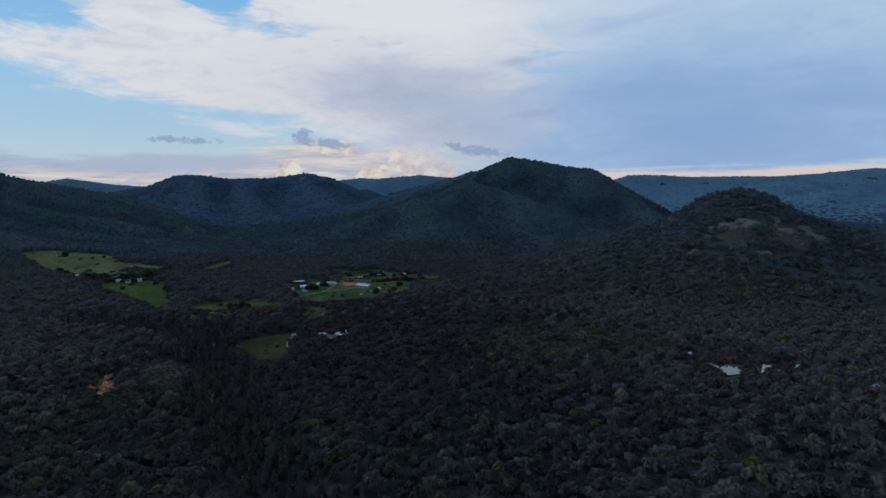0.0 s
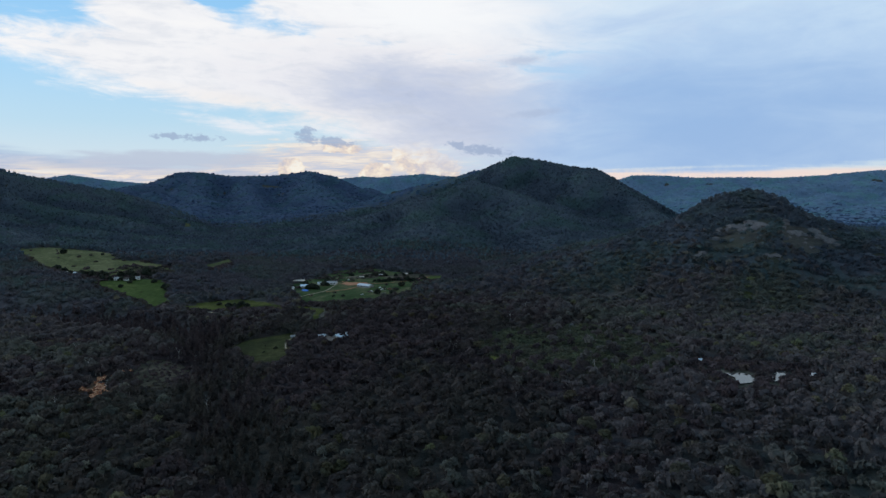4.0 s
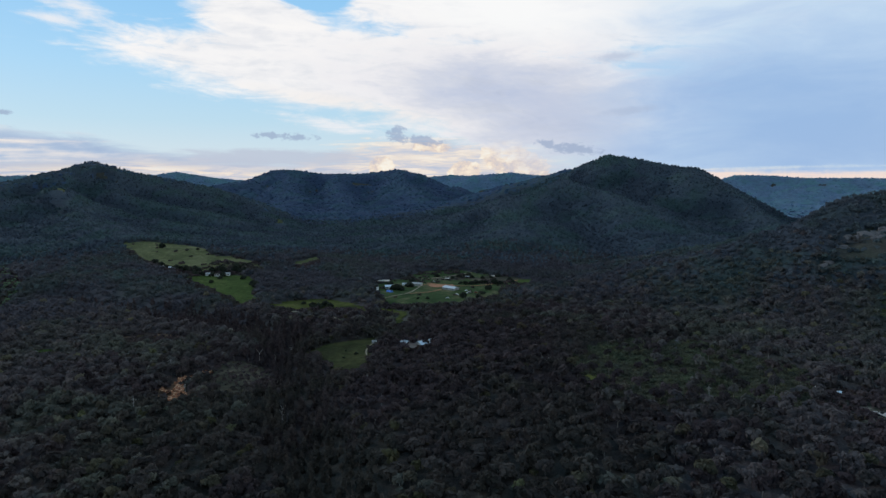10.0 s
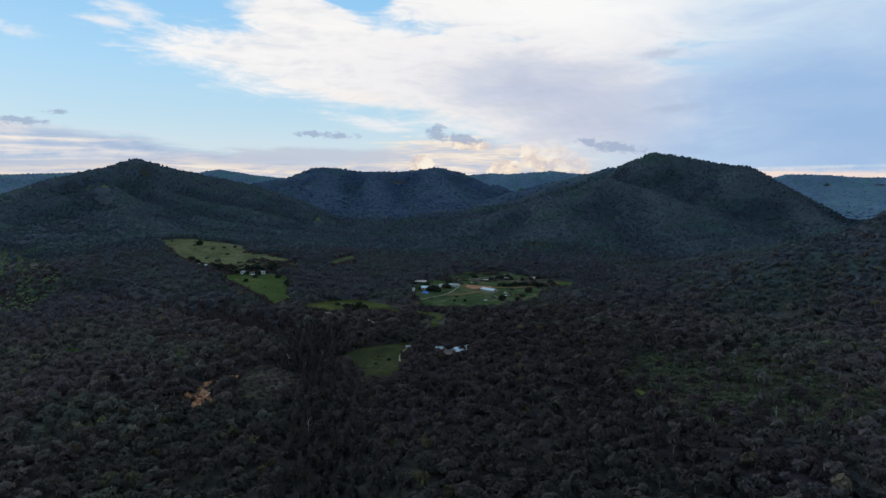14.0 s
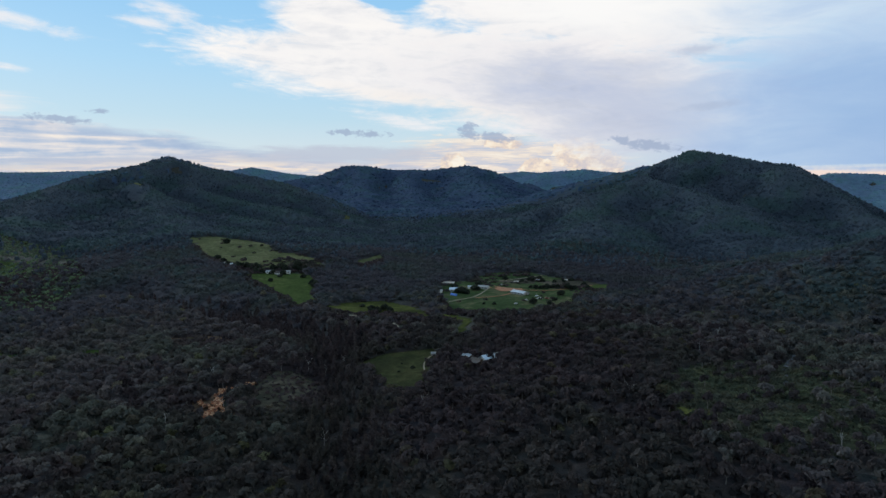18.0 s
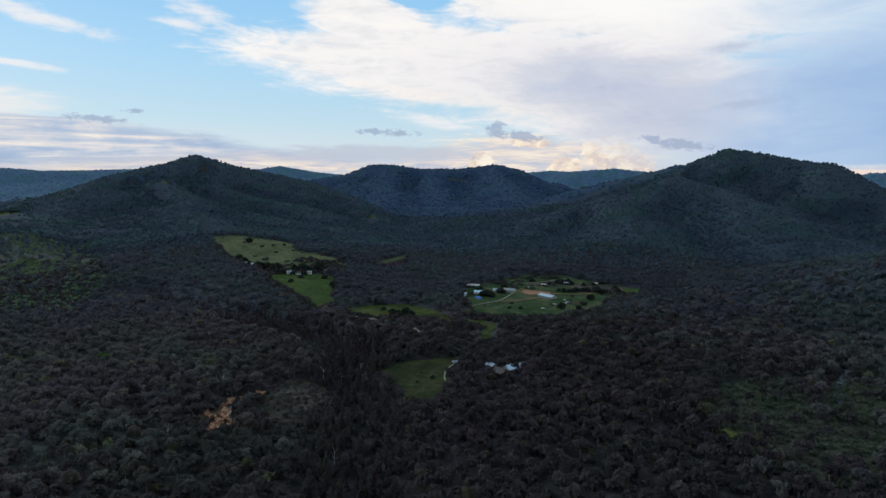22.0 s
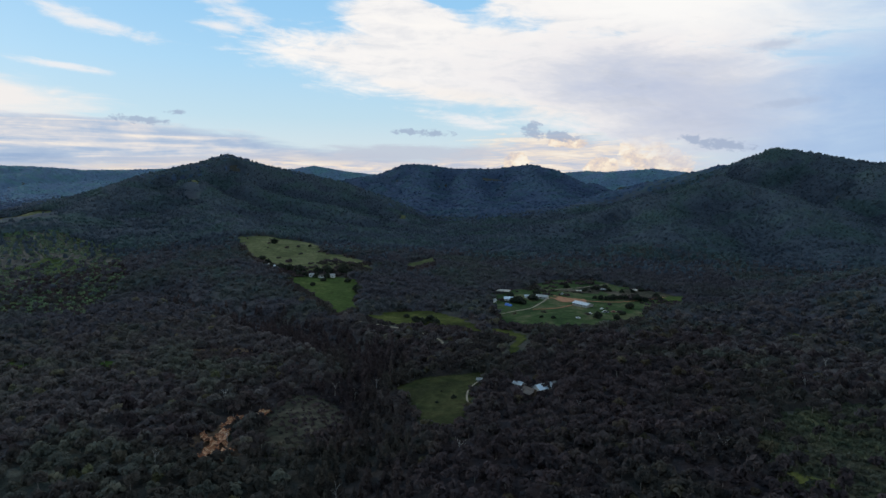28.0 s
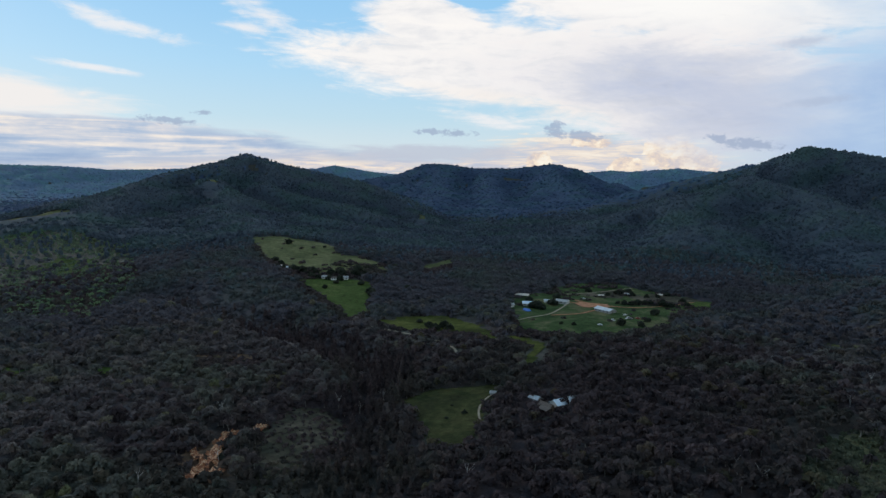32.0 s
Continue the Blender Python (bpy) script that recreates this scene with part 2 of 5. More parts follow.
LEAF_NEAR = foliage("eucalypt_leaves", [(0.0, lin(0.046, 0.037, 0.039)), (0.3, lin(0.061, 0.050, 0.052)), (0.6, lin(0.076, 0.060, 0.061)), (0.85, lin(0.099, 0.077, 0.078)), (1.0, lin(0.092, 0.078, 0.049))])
# paler copy for the sides: the view's dark centre is put into leaf colour
LEAF_OUTER = foliage("lightened_side_leaves", [(0.0, lin(0.078, 0.070, 0.071)), (0.3, lin(0.105, 0.095, 0.095)), (0.6, lin(0.128, 0.114, 0.110)), (0.85, lin(0.159, 0.140, 0.132)), (1.0, lin(0.152, 0.140, 0.088))])
# foothill to hill leaves: bluer with distance, haze mixed into the base colour
LEAF_FOOT = foliage("hazed_foothill_leaves", [(0.0, lin(0.062, 0.061, 0.070)), (0.4, lin(0.082, 0.082, 0.093)), (0.8, lin(0.101, 0.099, 0.107)), (1.0, lin(0.115, 0.109, 0.099))], 0.7, 0.5, 0.28, 0.4)
LEAF_HILL = foliage("hazed_hill_leaves", [(0.0, lin(0.068, 0.092, 0.120)), (0.5, lin(0.108, 0.144, 0.176)), (1.0, lin(0.162, 0.202, 0.222))], 0.5, 0.25, 0.24, 0.0, 0.6)
LEAF_SLATE = foliage("hazed_slope_leaves", [(0.0, lin(0.056, 0.067, 0.082)), (0.5, lin(0.084, 0.099, 0.116)), (1.0, lin(0.129, 0.144, 0.153))], 0.5, 0.4, 0.28, 0.3)
# haze over the distant ranges is put into these two leaf colours
LEAF_RIDGE = foliage("hazed_ridge_leaves", [(0.0, lin(0.071, 0.117, 0.199)), (0.5, lin(0.100, 0.158, 0.257)), (1.0, lin(0.134, 0.200, 0.299))], 0.5, 0.06, 0.2, 0.0, 0.6)
LEAF_FAR = foliage("hazed_far_leaves", [(0.0, lin(0.210, 0.336, 0.466)), (0.5, lin(0.234, 0.366, 0.501)), (1.0, lin(0.264, 0.396, 0.519))], 0.9, 0.04, 0.15, 0.0, 0.6)
LEAF_SLOPE = foliage("young_tree_leaves", [(0.0, lin(0.104, 0.146, 0.100)), (0.5, lin(0.135, 0.189, 0.117)), (1.0, lin(0.176, 0.223, 0.119))], 0.7, 0.5, 0.35, 0.4)
LEAF_SCRUB = foliage("scrub_leaves", [(0.0, lin(0.066, 0.072, 0.054)), (0.5, lin(0.090, 0.096, 0.068)), (0.9, lin(0.112, 0.116, 0.076)), (1.0, lin(0.128, 0.130, 0.058))])
BARK = surface("pale_gum_bark", lambda k: k.ramp(k.noise(place_of(k), 2.0), (0.3, lin(0.10, 0.09, 0.08)), (0.7, lin(0.26, 0.245, 0.23))), 0.85)


def ground_colour(k):
    p = place_of(k)
    wide, close = k.noise(p, 0.012, 4, 0.6), k.noise(p, 0.16, 5, 0.65)
    litter = k.ramp(close, (0.3, lin(0.026, 0.025, 0.022)), (0.5, lin(0.042, 0.040, 0.035)), (0.72, lin(0.068, 0.062, 0.050)))
    green = k.ramp(close, (0.3, lin(0.026, 0.029, 0.021)), (0.7, lin(0.050, 0.054, 0.036)))
    return k.mix(k.step(wide, 0.42, 0.6), litter, green)


GROUND = surface("forest_floor", ground_colour, 0.95, lambda k: (k.noise(place_of(k), 0.3, 4), 0.8, 1.5))


def grass_colour(a, b, c):
    def colour(k):
        p = place_of(k)
        wide, close = k.noise(p, 0.028, 7, 0.72, 0.6), k.noise(p, 0.22, 5, 0.75)
        base = k.ramp(wide, (0.36, a), (0.5, b), (0.62, c))
        return k.mix(1.0, base, k.ramp(close, (0.3, lin(0.5, 0.5, 0.5)), (0.7, lin(1.35, 1.35, 1.35))), "MULTIPLY")

    return colour


def turf(name, a, b, c):
    return surface(name, grass_colour(a, b, c), 0.95, lambda k: (k.noise(place_of(k), 0.8, 4), 0.5, 0.4), spec=0.03)


PASTURE = turf("dry_pasture", lin(0.065, 0.075, 0.032), lin(0.098, 0.108, 0.047), lin(0.136, 0.137, 0.067))
MEADOW = turf("green_meadow", lin(0.036, 0.056, 0.016), lin(0.052, 0.080, 0.021), lin(0.078, 0.100, 0.030))
YARD = turf("farm_grass", lin(0.024, 0.044, 0.017), lin(0.041, 0.069, 0.025), lin(0.107, 0.104, 0.055))
LUSH = turf("yellow_green_meadow", lin(0.028, 0.034, 0.011), lin(0.052, 0.062, 0.016), lin(0.088, 0.096, 0.026))
# far field grass, with the pale blue of haze put into its colour
HAZY_PASTURE = turf("hazed_pasture", lin(0.16, 0.20, 0.20), lin(0.20, 0.25, 0.23), lin(0.25, 0.29, 0.26))
OLIVE = turf("olive_grass", lin(0.022, 0.025, 0.012), lin(0.037, 0.043, 0.017), lin(0.061, 0.060, 0.025))


# ---- the lie of the land: a flat valley floor, and hills as crest lines with a falling slope on both sides ----
FLOOR = -141.0
CANOPY = 8.8
# width of the slope, steepness, crest points (x, y, top of the trees)
CRESTS = {
    "left_hill": (520, 1.85, [(-1273, 1028, -102), (-1229, 1250, -48), (-1255, 1442, -5), (-1204, 1674, 54), (-1103, 1701, 28), (-909, 1800, -20), (-783, 1830, -66), (-666, 1880, -120)]),
    "left_spur": (220, 1.3, [(-1130, 1600, 4), (-1014, 1509, -30), (-915, 1537, -58), (-806, 1565, -75), (-716, 1587, -100), (-666, 1587, -115), (-606, 1557, -120)]),
    "left_spur_low": (220, 1.3, [(-1120, 1440, -10), (-965, 1347, -58), (-861, 1359, -80), (-753, 1377, -98), (-654, 1384, -115), (-594, 1344, -122)]),
    "field_spur": (400, 1.3, [(-965, 1347, -60), (-930, 1250, -68), (-760, 1130, -88), (-600, 1010, -99)]),
    "left_shelf": (560, 1.4, [(-1255, 1442, -15), (-1180, 1200, -60), (-1000, 900, -108)]),
    "middle_ridge": (720, 1.7, [(-1529, 2998, -23), (-1375, 3018, 2), (-1243, 3021, 51), (-1092, 3080, 38), (-936, 3132, 24), (-775, 3176, 41), (-639, 3207, 47), (-539, 3124, 32), (-418, 3042, -21), (-303, 2955, -83)]),
    "middle_spur": (380, 1.3, [(-1150, 3040, 34), (-1100, 2780, -20), (-960, 2560, -62), (-900, 2350, -100)]),
    "middle_spur_centre": (340, 1.3, [(-936, 3132, 20), (-880, 2850, -25), (-760, 2600, -70), (-700, 2350, -108)]),
    "middle_spur_east": (380, 1.3, [(-680, 3200, 42), (-600, 2900, 5), (-470, 2620, -50), (-380, 2380, -100)]),
    "valley_rise": (330, 1.3, [(-640, 2250, -104), (-480, 2080, -96), (-330, 1960, -108)]),
    "far_hump": (700, 1.4, [(-2400, 3400, 25), (-2188, 3542, 32), (-2093, 3599, 52), (-1926, 3693, 22), (-1748, 3782, -1)]),
    "far_gap_ridge": (500, 1.4, [(-734, 4628, 26), (-586, 4649, 42), (-475, 4662, 31)]),
    "far_middle": (600, 1.4, [(-547, 4352, 0), (-445, 4363, 29), (-145, 4383, 52), (82, 4383, 32)]),
    "shoulder": (520, 1.4, [(-40, 2800, -10), (23, 2784, 15), (131, 2680, 40), (168, 2477, 30), (190, 2150, 25)]),
    "main_hill": (560, 1.8, [(-330, 2150, -75), (-150, 2120, -30), (11, 2070, 15), (123, 2015, 33), (161, 1912, 53), (200, 1868, 68), (268, 1839, 56), (334, 1817, 43), (412, 1800, 23), (462, 1787, 5), (535, 1765, -38), (627, 1733, -90)]),
    "main_spur": (240, 1.3, [(110, 1880, 14), (67, 1740, -6), (180, 1632, -34), (251, 1521, -66), (300, 1400, -102)]),
    "main_spur_west": (250, 1.3, [(67, 1740, -6), (-60, 1642, -46), (-149, 1637, -69), (-205, 1570, -92), (-250, 1470, -116)]),
    "main_foot": (230, 1.3, [(-60, 1642, -46), (-30, 1470, -82), (-50, 1330, -104), (-90, 1210, -120)]),
    "main_foot_east": (220, 1.3, [(412, 1800, 20), (470, 1640, -40), (500, 1500, -85), (510, 1380, -112)]),
    "rock_hill": (250, 1.15, [(287, 890, -64), (329, 875, -41), (353, 876, -25), (377, 877, -18), (408, 874, -15), (428, 864, -18), (447, 855, -30), (472, 841, -47), (507, 820, -62), (560, 785, -78), (640, 730, -105)]),
    "east_rise": (430, 1.2, [(380, 60, -98), (260, 280, -104), (185, 400, -111), (140, 610, -121)]),
    "far_east": (700, 1.4, [(1100, 4470, -30), (1195, 4447, 3), (1287, 4421, 33), (1486, 4358, 26), (1660, 4295, 12), (2138, 4078, 11), (2337, 3967, 22), (2546, 3836, 49), (2820, 3639, 41), (3400, 3200, 45)]),
    "east_hill": (650, 1.4, [(1150, 2750, -60), (1394, 2661, -12), (1542, 2578, -5), (1662, 2503, -11), (1741, 2448, -32), (1900, 2300, -50)]),
    "far_west": (1100, 1.3, [(-4300, 2000, 45), (-3762, 2703, 38), (-3668, 2837, 34), (-3582, 2952, 33), (-3431, 3138, 16), (-3189, 3396, 23), (-3066, 3513, 33), (-2700, 3500, 30)]),
}
CREEK = [(-60, 250), (-105, 330), (-140, 400), (-175, 460), (-200, 520), (-222, 590), (-300, 640), (-420, 680), (-560, 720)]


def lattice(ix, iy, seed):
    h = (ix.astype(np.int64) * 374761393 + iy.astype(np.int64) * 668265263 + seed * 974634777) & 0xFFFFFFFF
    h = ((h ^ (h >> 13)) * 1274126177) & 0xFFFFFFFF
    return ((h ^ (h >> 16)) & 0xFFFF) / 65535.0


def swell(x, y, size, seed):
    """Smooth noise from 0 to 1 with hills about size metres across."""
    x, y = np.asarray(x, float) / size, np.asarray(y, float) / size
    ix, iy = np.floor(x), np.floor(y)
    u, v = x - ix, y - iy
    u, v = u * u * (3 - 2 * u), v * v * (3 - 2 * v)
    a, b = lattice(ix, iy, seed), lattice(ix + 1, iy, seed)
    c, d = lattice(ix, iy + 1, seed), lattice(ix + 1, iy + 1, seed)
    return (a * (1 - u) + b * u) * (1 - v) + (c * (1 - u) + d * u) * v


def along(x, y, line):
    """Distance to a broken line, and its third coordinate at the nearest point."""
    best, height = np.full(x.shape, 1e9), np.zeros(x.shape)
    for p, q in zip(line, line[1:]):
        dx, dy = q[0] - p[0], q[1] - p[1]
        s = np.clip(((x - p[0]) * dx + (y - p[1]) * dy) / (dx * dx + dy * dy), 0, 1)
        d = np.hypot(x - p[0] - s * dx, y - p[1] - s * dy)
        near = d < best
        best = np.where(near, d, best)
        if len(p) > 2:
            height = np.where(near, p[2] + s * (q[2] - p[2]), height)
    return best, height


def land(x, y):
    """Height of the ground at x, y (arrays)."""
    x, y = np.asarray(x, float), np.asarray(y, float)
    total, crest = np.zeros(x.shape), np.zeros(x.shape)
    for width, steep, line in CRESTS.values():
        d, top = along(x, y, line)
        d = np.sqrt(d * d + 900.0) - 30.0
        g = np.clip(1 - d / width, 0, 1) ** steep
        h = np.clip(top - CANOPY - FLOOR, 0, None) * g
        crest = np.where(h > total ** 0.1, g, crest)
        total = total + h**10
    z = total**0.1
    gully = np.abs(swell(x + 0.3 * y, y - 0.2 * x, 230, 3) - 0.5) * 2 + 0.5 * np.abs(swell(x, y, 95, 4) - 0.5) * 2
    folds = 0.95 + 0.3 * np.clip((z - 40) / 50, 0, 1)
    z = z + (gully - 0.7) * folds * z * crest * (1 - crest) * 1.6
    z = z + (swell(x, y, 260, 5) - 0.5) * 7 + (swell(x, y, 70, 6) - 0.5) * 2.5
    z = z - 9 * np.exp(-((along(x, y, CREEK)[0] / 22) ** 2))
    return FLOOR + z

# ---- ground ----
def link_mesh(name, verts, faces, material, parent=None, smooth=False):
    me = bpy.data.meshes.new(name)
    me.from_pydata([tuple(v) for v in verts], [], [tuple(f) for f in faces])
    me.materials.append(material)
    if smooth:
        me.polygons.foreach_set("use_smooth", [True] * len(me.polygons))
    ob = new(name, me)
    ob.parent = parent
    return ob


def quads_mesh(name, verts, quads, kinds, tint, materials):
    """A mesh of many quads from arrays; tint is one number a vertex."""
    me = bpy.data.meshes.new(name)
    me.vertices.add(len(verts))
    me.vertices.foreach_set("co", np.asarray(verts, np.float32).ravel())
    me.loops.add(len(quads) * 4)
    me.loops.foreach_set("vertex_index", np.asarray(quads, np.int32).ravel())
    me.polygons.add(len(quads))
    me.polygons.foreach_set("loop_start", np.arange(0, len(quads) * 4, 4, dtype=np.int32))
    for m in materials:
        me.materials.append(m)
    me.polygons.foreach_set("material_index", np.asarray(kinds, np.int32))
    if tint is not None:
        me.attributes.new("tint", "FLOAT", "POINT").data.foreach_set("value", np.asarray(tint, np.float32))
    me.update()
    return me


def build_ground():
    fine = np.arange(-72, 56.01, 0.5)
    coarse = np.arange(61, 284, 5.0)
    az = np.radians(np.concatenate([fine, coarse]))
    r = np.concatenate([[0.02], np.geomspace(30, 6200, 260)])
    a, d = np.meshgrid(az, r)
    x, y = d * np.sin(a), 60 + d * np.cos(a)
    z = land(x, y)
    n, m = a.shape
    i, j = np.meshgrid(np.arange(n - 1), np.arange(m), indexing="ij")
    k = (j + 1) % m
    quads = np.stack([i * m + j, i * m + k, (i + 1) * m + k, (i + 1) * m + j], -1).reshape(-1, 4)
    me = quads_mesh("ground", np.stack([x, y, z], -1).reshape(-1, 3), quads[:, ::-1], np.zeros(len(quads)), None, [GROUND])
    me.polygons.foreach_set("use_smooth", [True] * len(me.polygons))
    tagged(new("ground", me), "valley floor and hills covered in dark leaf litter", "ground", kind="structure")


def inside(x, y, polygon):
    x, y = np.asarray(x, float), np.asarray(y, float)
    hit = np.zeros(x.shape, bool)
    for (ax, ay), (bx, by) in zip(polygon, polygon[1:] + polygon[:1]):
        if ay != by:
            hit ^= ((ay > y) != (by > y)) & (x < (bx - ax) * (y - ay) / (by - ay) + ax)
    return hit


def patch(name, polygon, material, label, category="field", step=3.0, lift=0.45, relief=None, fray=16.0, kind="structure", band=None):
    """A piece of ground cover laid over the land inside a polygon, with a frayed edge."""
    xs, ys = [p[0] for p in polygon or band[0]], [p[1] for p in polygon or band[0]]
    gx, gy = np.meshgrid(np.arange(min(xs) - 9, max(xs) + 9, step), np.arange(min(ys) - 9, max(ys) + 9, step))
    wx, wy = gx + (swell(gx, gy, 13, 11) - 0.5) * fray, gy + (swell(gx, gy, 13, 12) - 0.5) * fray
    if band:
        ragged = swell(gx, gy, 3.2, 13) * 1.5 + swell(gx, gy, 7.5, 14) * 0.9 - 0.2
        keep = (along(gx, gy, band[0])[0] < band[1] * ragged)[:-1, :-1]
    else:
        keep = inside(wx[:-1, :-1] + step / 2, wy[:-1, :-1] + step / 2, polygon)
    z = land(gx, gy) + lift
    if relief:
        z = z + relief(gx, gy)
    n, m = gx.shape
    index = np.arange(n * m).reshape(n, m)
    quads = np.stack([index[:-1, :-1], index[:-1, 1:], index[1:, 1:], index[1:, :-1]], -1)[keep]
    used, quads = np.unique(quads, return_inverse=True)
    verts = np.stack([gx, gy, z], -1).reshape(-1, 3)[used]
    me = quads_mesh(name, verts, quads.reshape(-1, 4), np.zeros(quads.size // 4), None, [material])
    me.polygons.foreach_set("use_smooth", [True] * len(me.polygons))
    return tagged(new(name, me), label, category, kind=kind)


def smooth_line(line, step=4.0):
    pts = [Vector((*p, 0)) for p in line]
    pts = [2 * pts[0] - pts[1]] + pts + [2 * pts[-1] - pts[-2]]
    out = []
    for a, b, c, d in zip(pts, pts[1:], pts[2:], pts[3:]):
        count = max(2, int((c - b).length / step))
        for i in range(count):
            t = i / count
            out.append(0.5 * ((2 * b) + (c - a) * t + (2 * a - 5 * b + 4 * c - d) * t * t + (3 * b - a - 3 * c + d) * t**3))
    out.append(pts[-2])
    return out


def ribbon(name, line, width, material, label, lift=0.75, category="track"):
    """A track laid on the land along a line."""
    pts = smooth_line(line)
    verts, faces = [], []
    for i, p in enumerate(pts):
        ahead = (pts[min(i + 1, len(pts) - 1)] - pts[max(i - 1, 0)]).normalized()
        side = Vector((ahead.y, -ahead.x, 0))
        w = width * (0.42 + 0.16 * float(swell(p.x, p.y, 9, 21)))
        for s in (-1, 1):
            q = p + side * (w * s)
            verts.append((q.x, q.y, float(land(q.x, q.y)) + lift))
    for i in range(len(pts) - 1):
        faces.append((2 * i, 2 * i + 1, 2 * i + 3, 2 * i + 2))
    return tagged(link_mesh(name, verts, faces, material), label, category, kind="structure")


DIRT = surface("pale_dirt", lambda k: k.ramp(k.noise(place_of(k), 0.25, 5, 0.65), (0.3, lin(0.15, 0.12, 0.085)), (0.7, lin(0.32, 0.27, 0.20))), 0.95)
RED_DIRT = surface("red_dirt", lambda k: k.ramp(k.noise(place_of(k), 0.18, 5, 0.65), (0.3, lin(0.05, 0.055, 0.03)), (0.38, lin(0.16, 0.08, 0.042)), (0.46, lin(0.32, 0.13, 0.06)), (0.75, lin(0.36, 0.20, 0.12))), 0.95)
# darkest stop paints in shade of the bank's hollows; orange and cream are earth
SCAR_EARTH = surface("eroded_earth", lambda k: k.ramp(k.noise(place_of(k), 0.4, 6, 0.75, 0.8), (0.36, lin(0.035, 0.022, 0.016)), (0.44, lin(0.14, 0.05, 0.026)), (0.52, lin(0.27, 0.098, 0.04)), (0.57, lin(0.50, 0.34, 0.21)), (0.61, lin(0.22, 0.085, 0.04)), (0.75, lin(0.10, 0.065, 0.045))), 0.95, lambda k: (k.noise(place_of(k), 0.6, 5), 0.9, 1.0))
MUD = surface("pond_mud", lambda k: k.ramp(k.noise(place_of(k), 0.15, 4), (0.35, lin(0.035, 0.038, 0.026)), (0.55, lin(0.065, 0.06, 0.045)), (0.72, lin(0.16, 0.14, 0.11))), 0.9)
ASPHALT = surface("asphalt", lambda k: k.ramp(k.noise(place_of(k), 0.8, 4), (0.3, lin(0.05, 0.053, 0.06)), (0.7, lin(0.085, 0.09, 0.10))), 0.75, spec=0.3)
WATER = surface("still_water", lambda k: lin(0.02, 0.025, 0.025), 0.06, lambda k: (k.noise(place_of(k), 0.6, 3), 0.05, 0.1), spec=0.6)
SPARSE = turf("thin_scrub_grass", lin(0.030, 0.032, 0.022), lin(0.050, 0.047, 0.034), lin(0.105, 0.090, 0.068))
RED_SCRUB = turf("reddish_scrub_ground", lin(0.07, 0.05, 0.038), lin(0.14, 0.09, 0.06), lin(0.25, 0.165, 0.11))
PLOT_EARTH = turf("bare_plot_earth", lin(0.050, 0.040, 0.040), lin(0.080, 0.064, 0.062), lin(0.115, 0.092, 0.084))
HEATH_TURF = turf("heath_grass", lin(0.040, 0.041, 0.030), lin(0.058, 0.060, 0.038), lin(0.085, 0.086, 0.046))
YELLOW_TURF = turf("yellow_green_grass", lin(0.075, 0.08, 0.025), lin(0.11, 0.115, 0.032), lin(0.15, 0.15, 0.05))

FARM = [(-196, 821), (-214, 884), (-189, 932), (-183, 982), (-171, 1012), (-110, 1024), (-80, 996), (-41, 980), (-4, 947), (-5, 908), (-35, 881), (-42, 852), (-43, 812), (-58, 782), (-80, 755), (-101, 740), (-125, 739), (-142, 729), (-165, 740)]
UPPER = [(-688, 1036), (-652, 1068), (-602, 1091), (-552, 1062), (-509, 1006), (-474, 1011), (-430, 996), (-398, 950), (-415, 928), (-431, 890), (-449, 858), (-487, 868), (-576, 924)]
SMALL = [(-384, 1014), (-370, 1107), (-352, 1070), (-358, 1000)]
MEADOW_LINE = [(-452, 817), (-440, 845), (-416, 866), (-381, 864), (-355, 827), (-339, 773), (-321, 752), (-324, 718), (-356, 750), (-394, 780), (-426, 802)]
STRIP = [(-299, 722), (-281, 751), (-246, 767), (-212, 752), (-182, 720), (-176, 692), (-200, 702), (-225, 701), (-266, 696)]
STRIP_EAST = [(-181, 716), (-137, 707), (-127, 691), (-121, 641), (-129, 619), (-137, 639), (-139, 684), (-163, 697)]
HOUSE_FIELD = [(-184, 541), (-174, 552), (-159, 561), (-145, 572), (-131, 580), (-133, 562), (-135, 545), (-130, 523), (-123, 500), (-121, 484), (-134, 478), (-148, 488), (-160, 506), (-172, 524)]
SUMMIT = [(-1150, 1440), (-1146, 1466), (-1106, 1447), (-1084, 1420), (-1112, 1426)]
GAP = [(-684, 1675), (-702, 1740), (-694, 1768), (-668, 1700), (-668, 1668)]
BARE = [(-372, 564), (-353, 581), (-327, 589), (-317, 573), (-339, 564), (-359, 555)]
FLAT = [(-231, 468), (-236, 500), (-224, 506), (-208, 505), (-193, 490), (-194, 463), (-192, 437), (-193, 421), (-205, 421), (-218, 442)]
SCAR = [(-250, 431), (-249, 438), (-251, 448), (-248, 455), (-243, 462), (-238, 467), (-233, 469), (-229, 464), (-229, 456), (-237, 454), (-238, 448), (-229, 434), (-221, 422), (-217, 412), (-220, 407), (-226, 409), (-235, 420)]
POND = [(165, 392), (170, 391), (176, 391), (181, 388), (180, 382), (181, 377), (176, 373), (167, 371), (168, 376), (170, 383), (168, 388)]
POND_EAST = [(199, 394), (207, 391), (204, 386), (197, 383), (191, 373), (186, 376), (194, 386)]
MUD_LINE = [(163, 395), (179, 397), (198, 396), (213, 388), (219, 378), (208, 363), (193, 366), (178, 369), (163, 369)]
HEATH = [(22, 500), (41, 550), (72, 575), (121, 568), (150, 522), (172, 479), (140, 395), (105, 405), (66, 405), (43, 428), (28, 445)]
YELLOW = [(30, 464), (36, 466), (46, 458), (43, 449), (34, 453)]
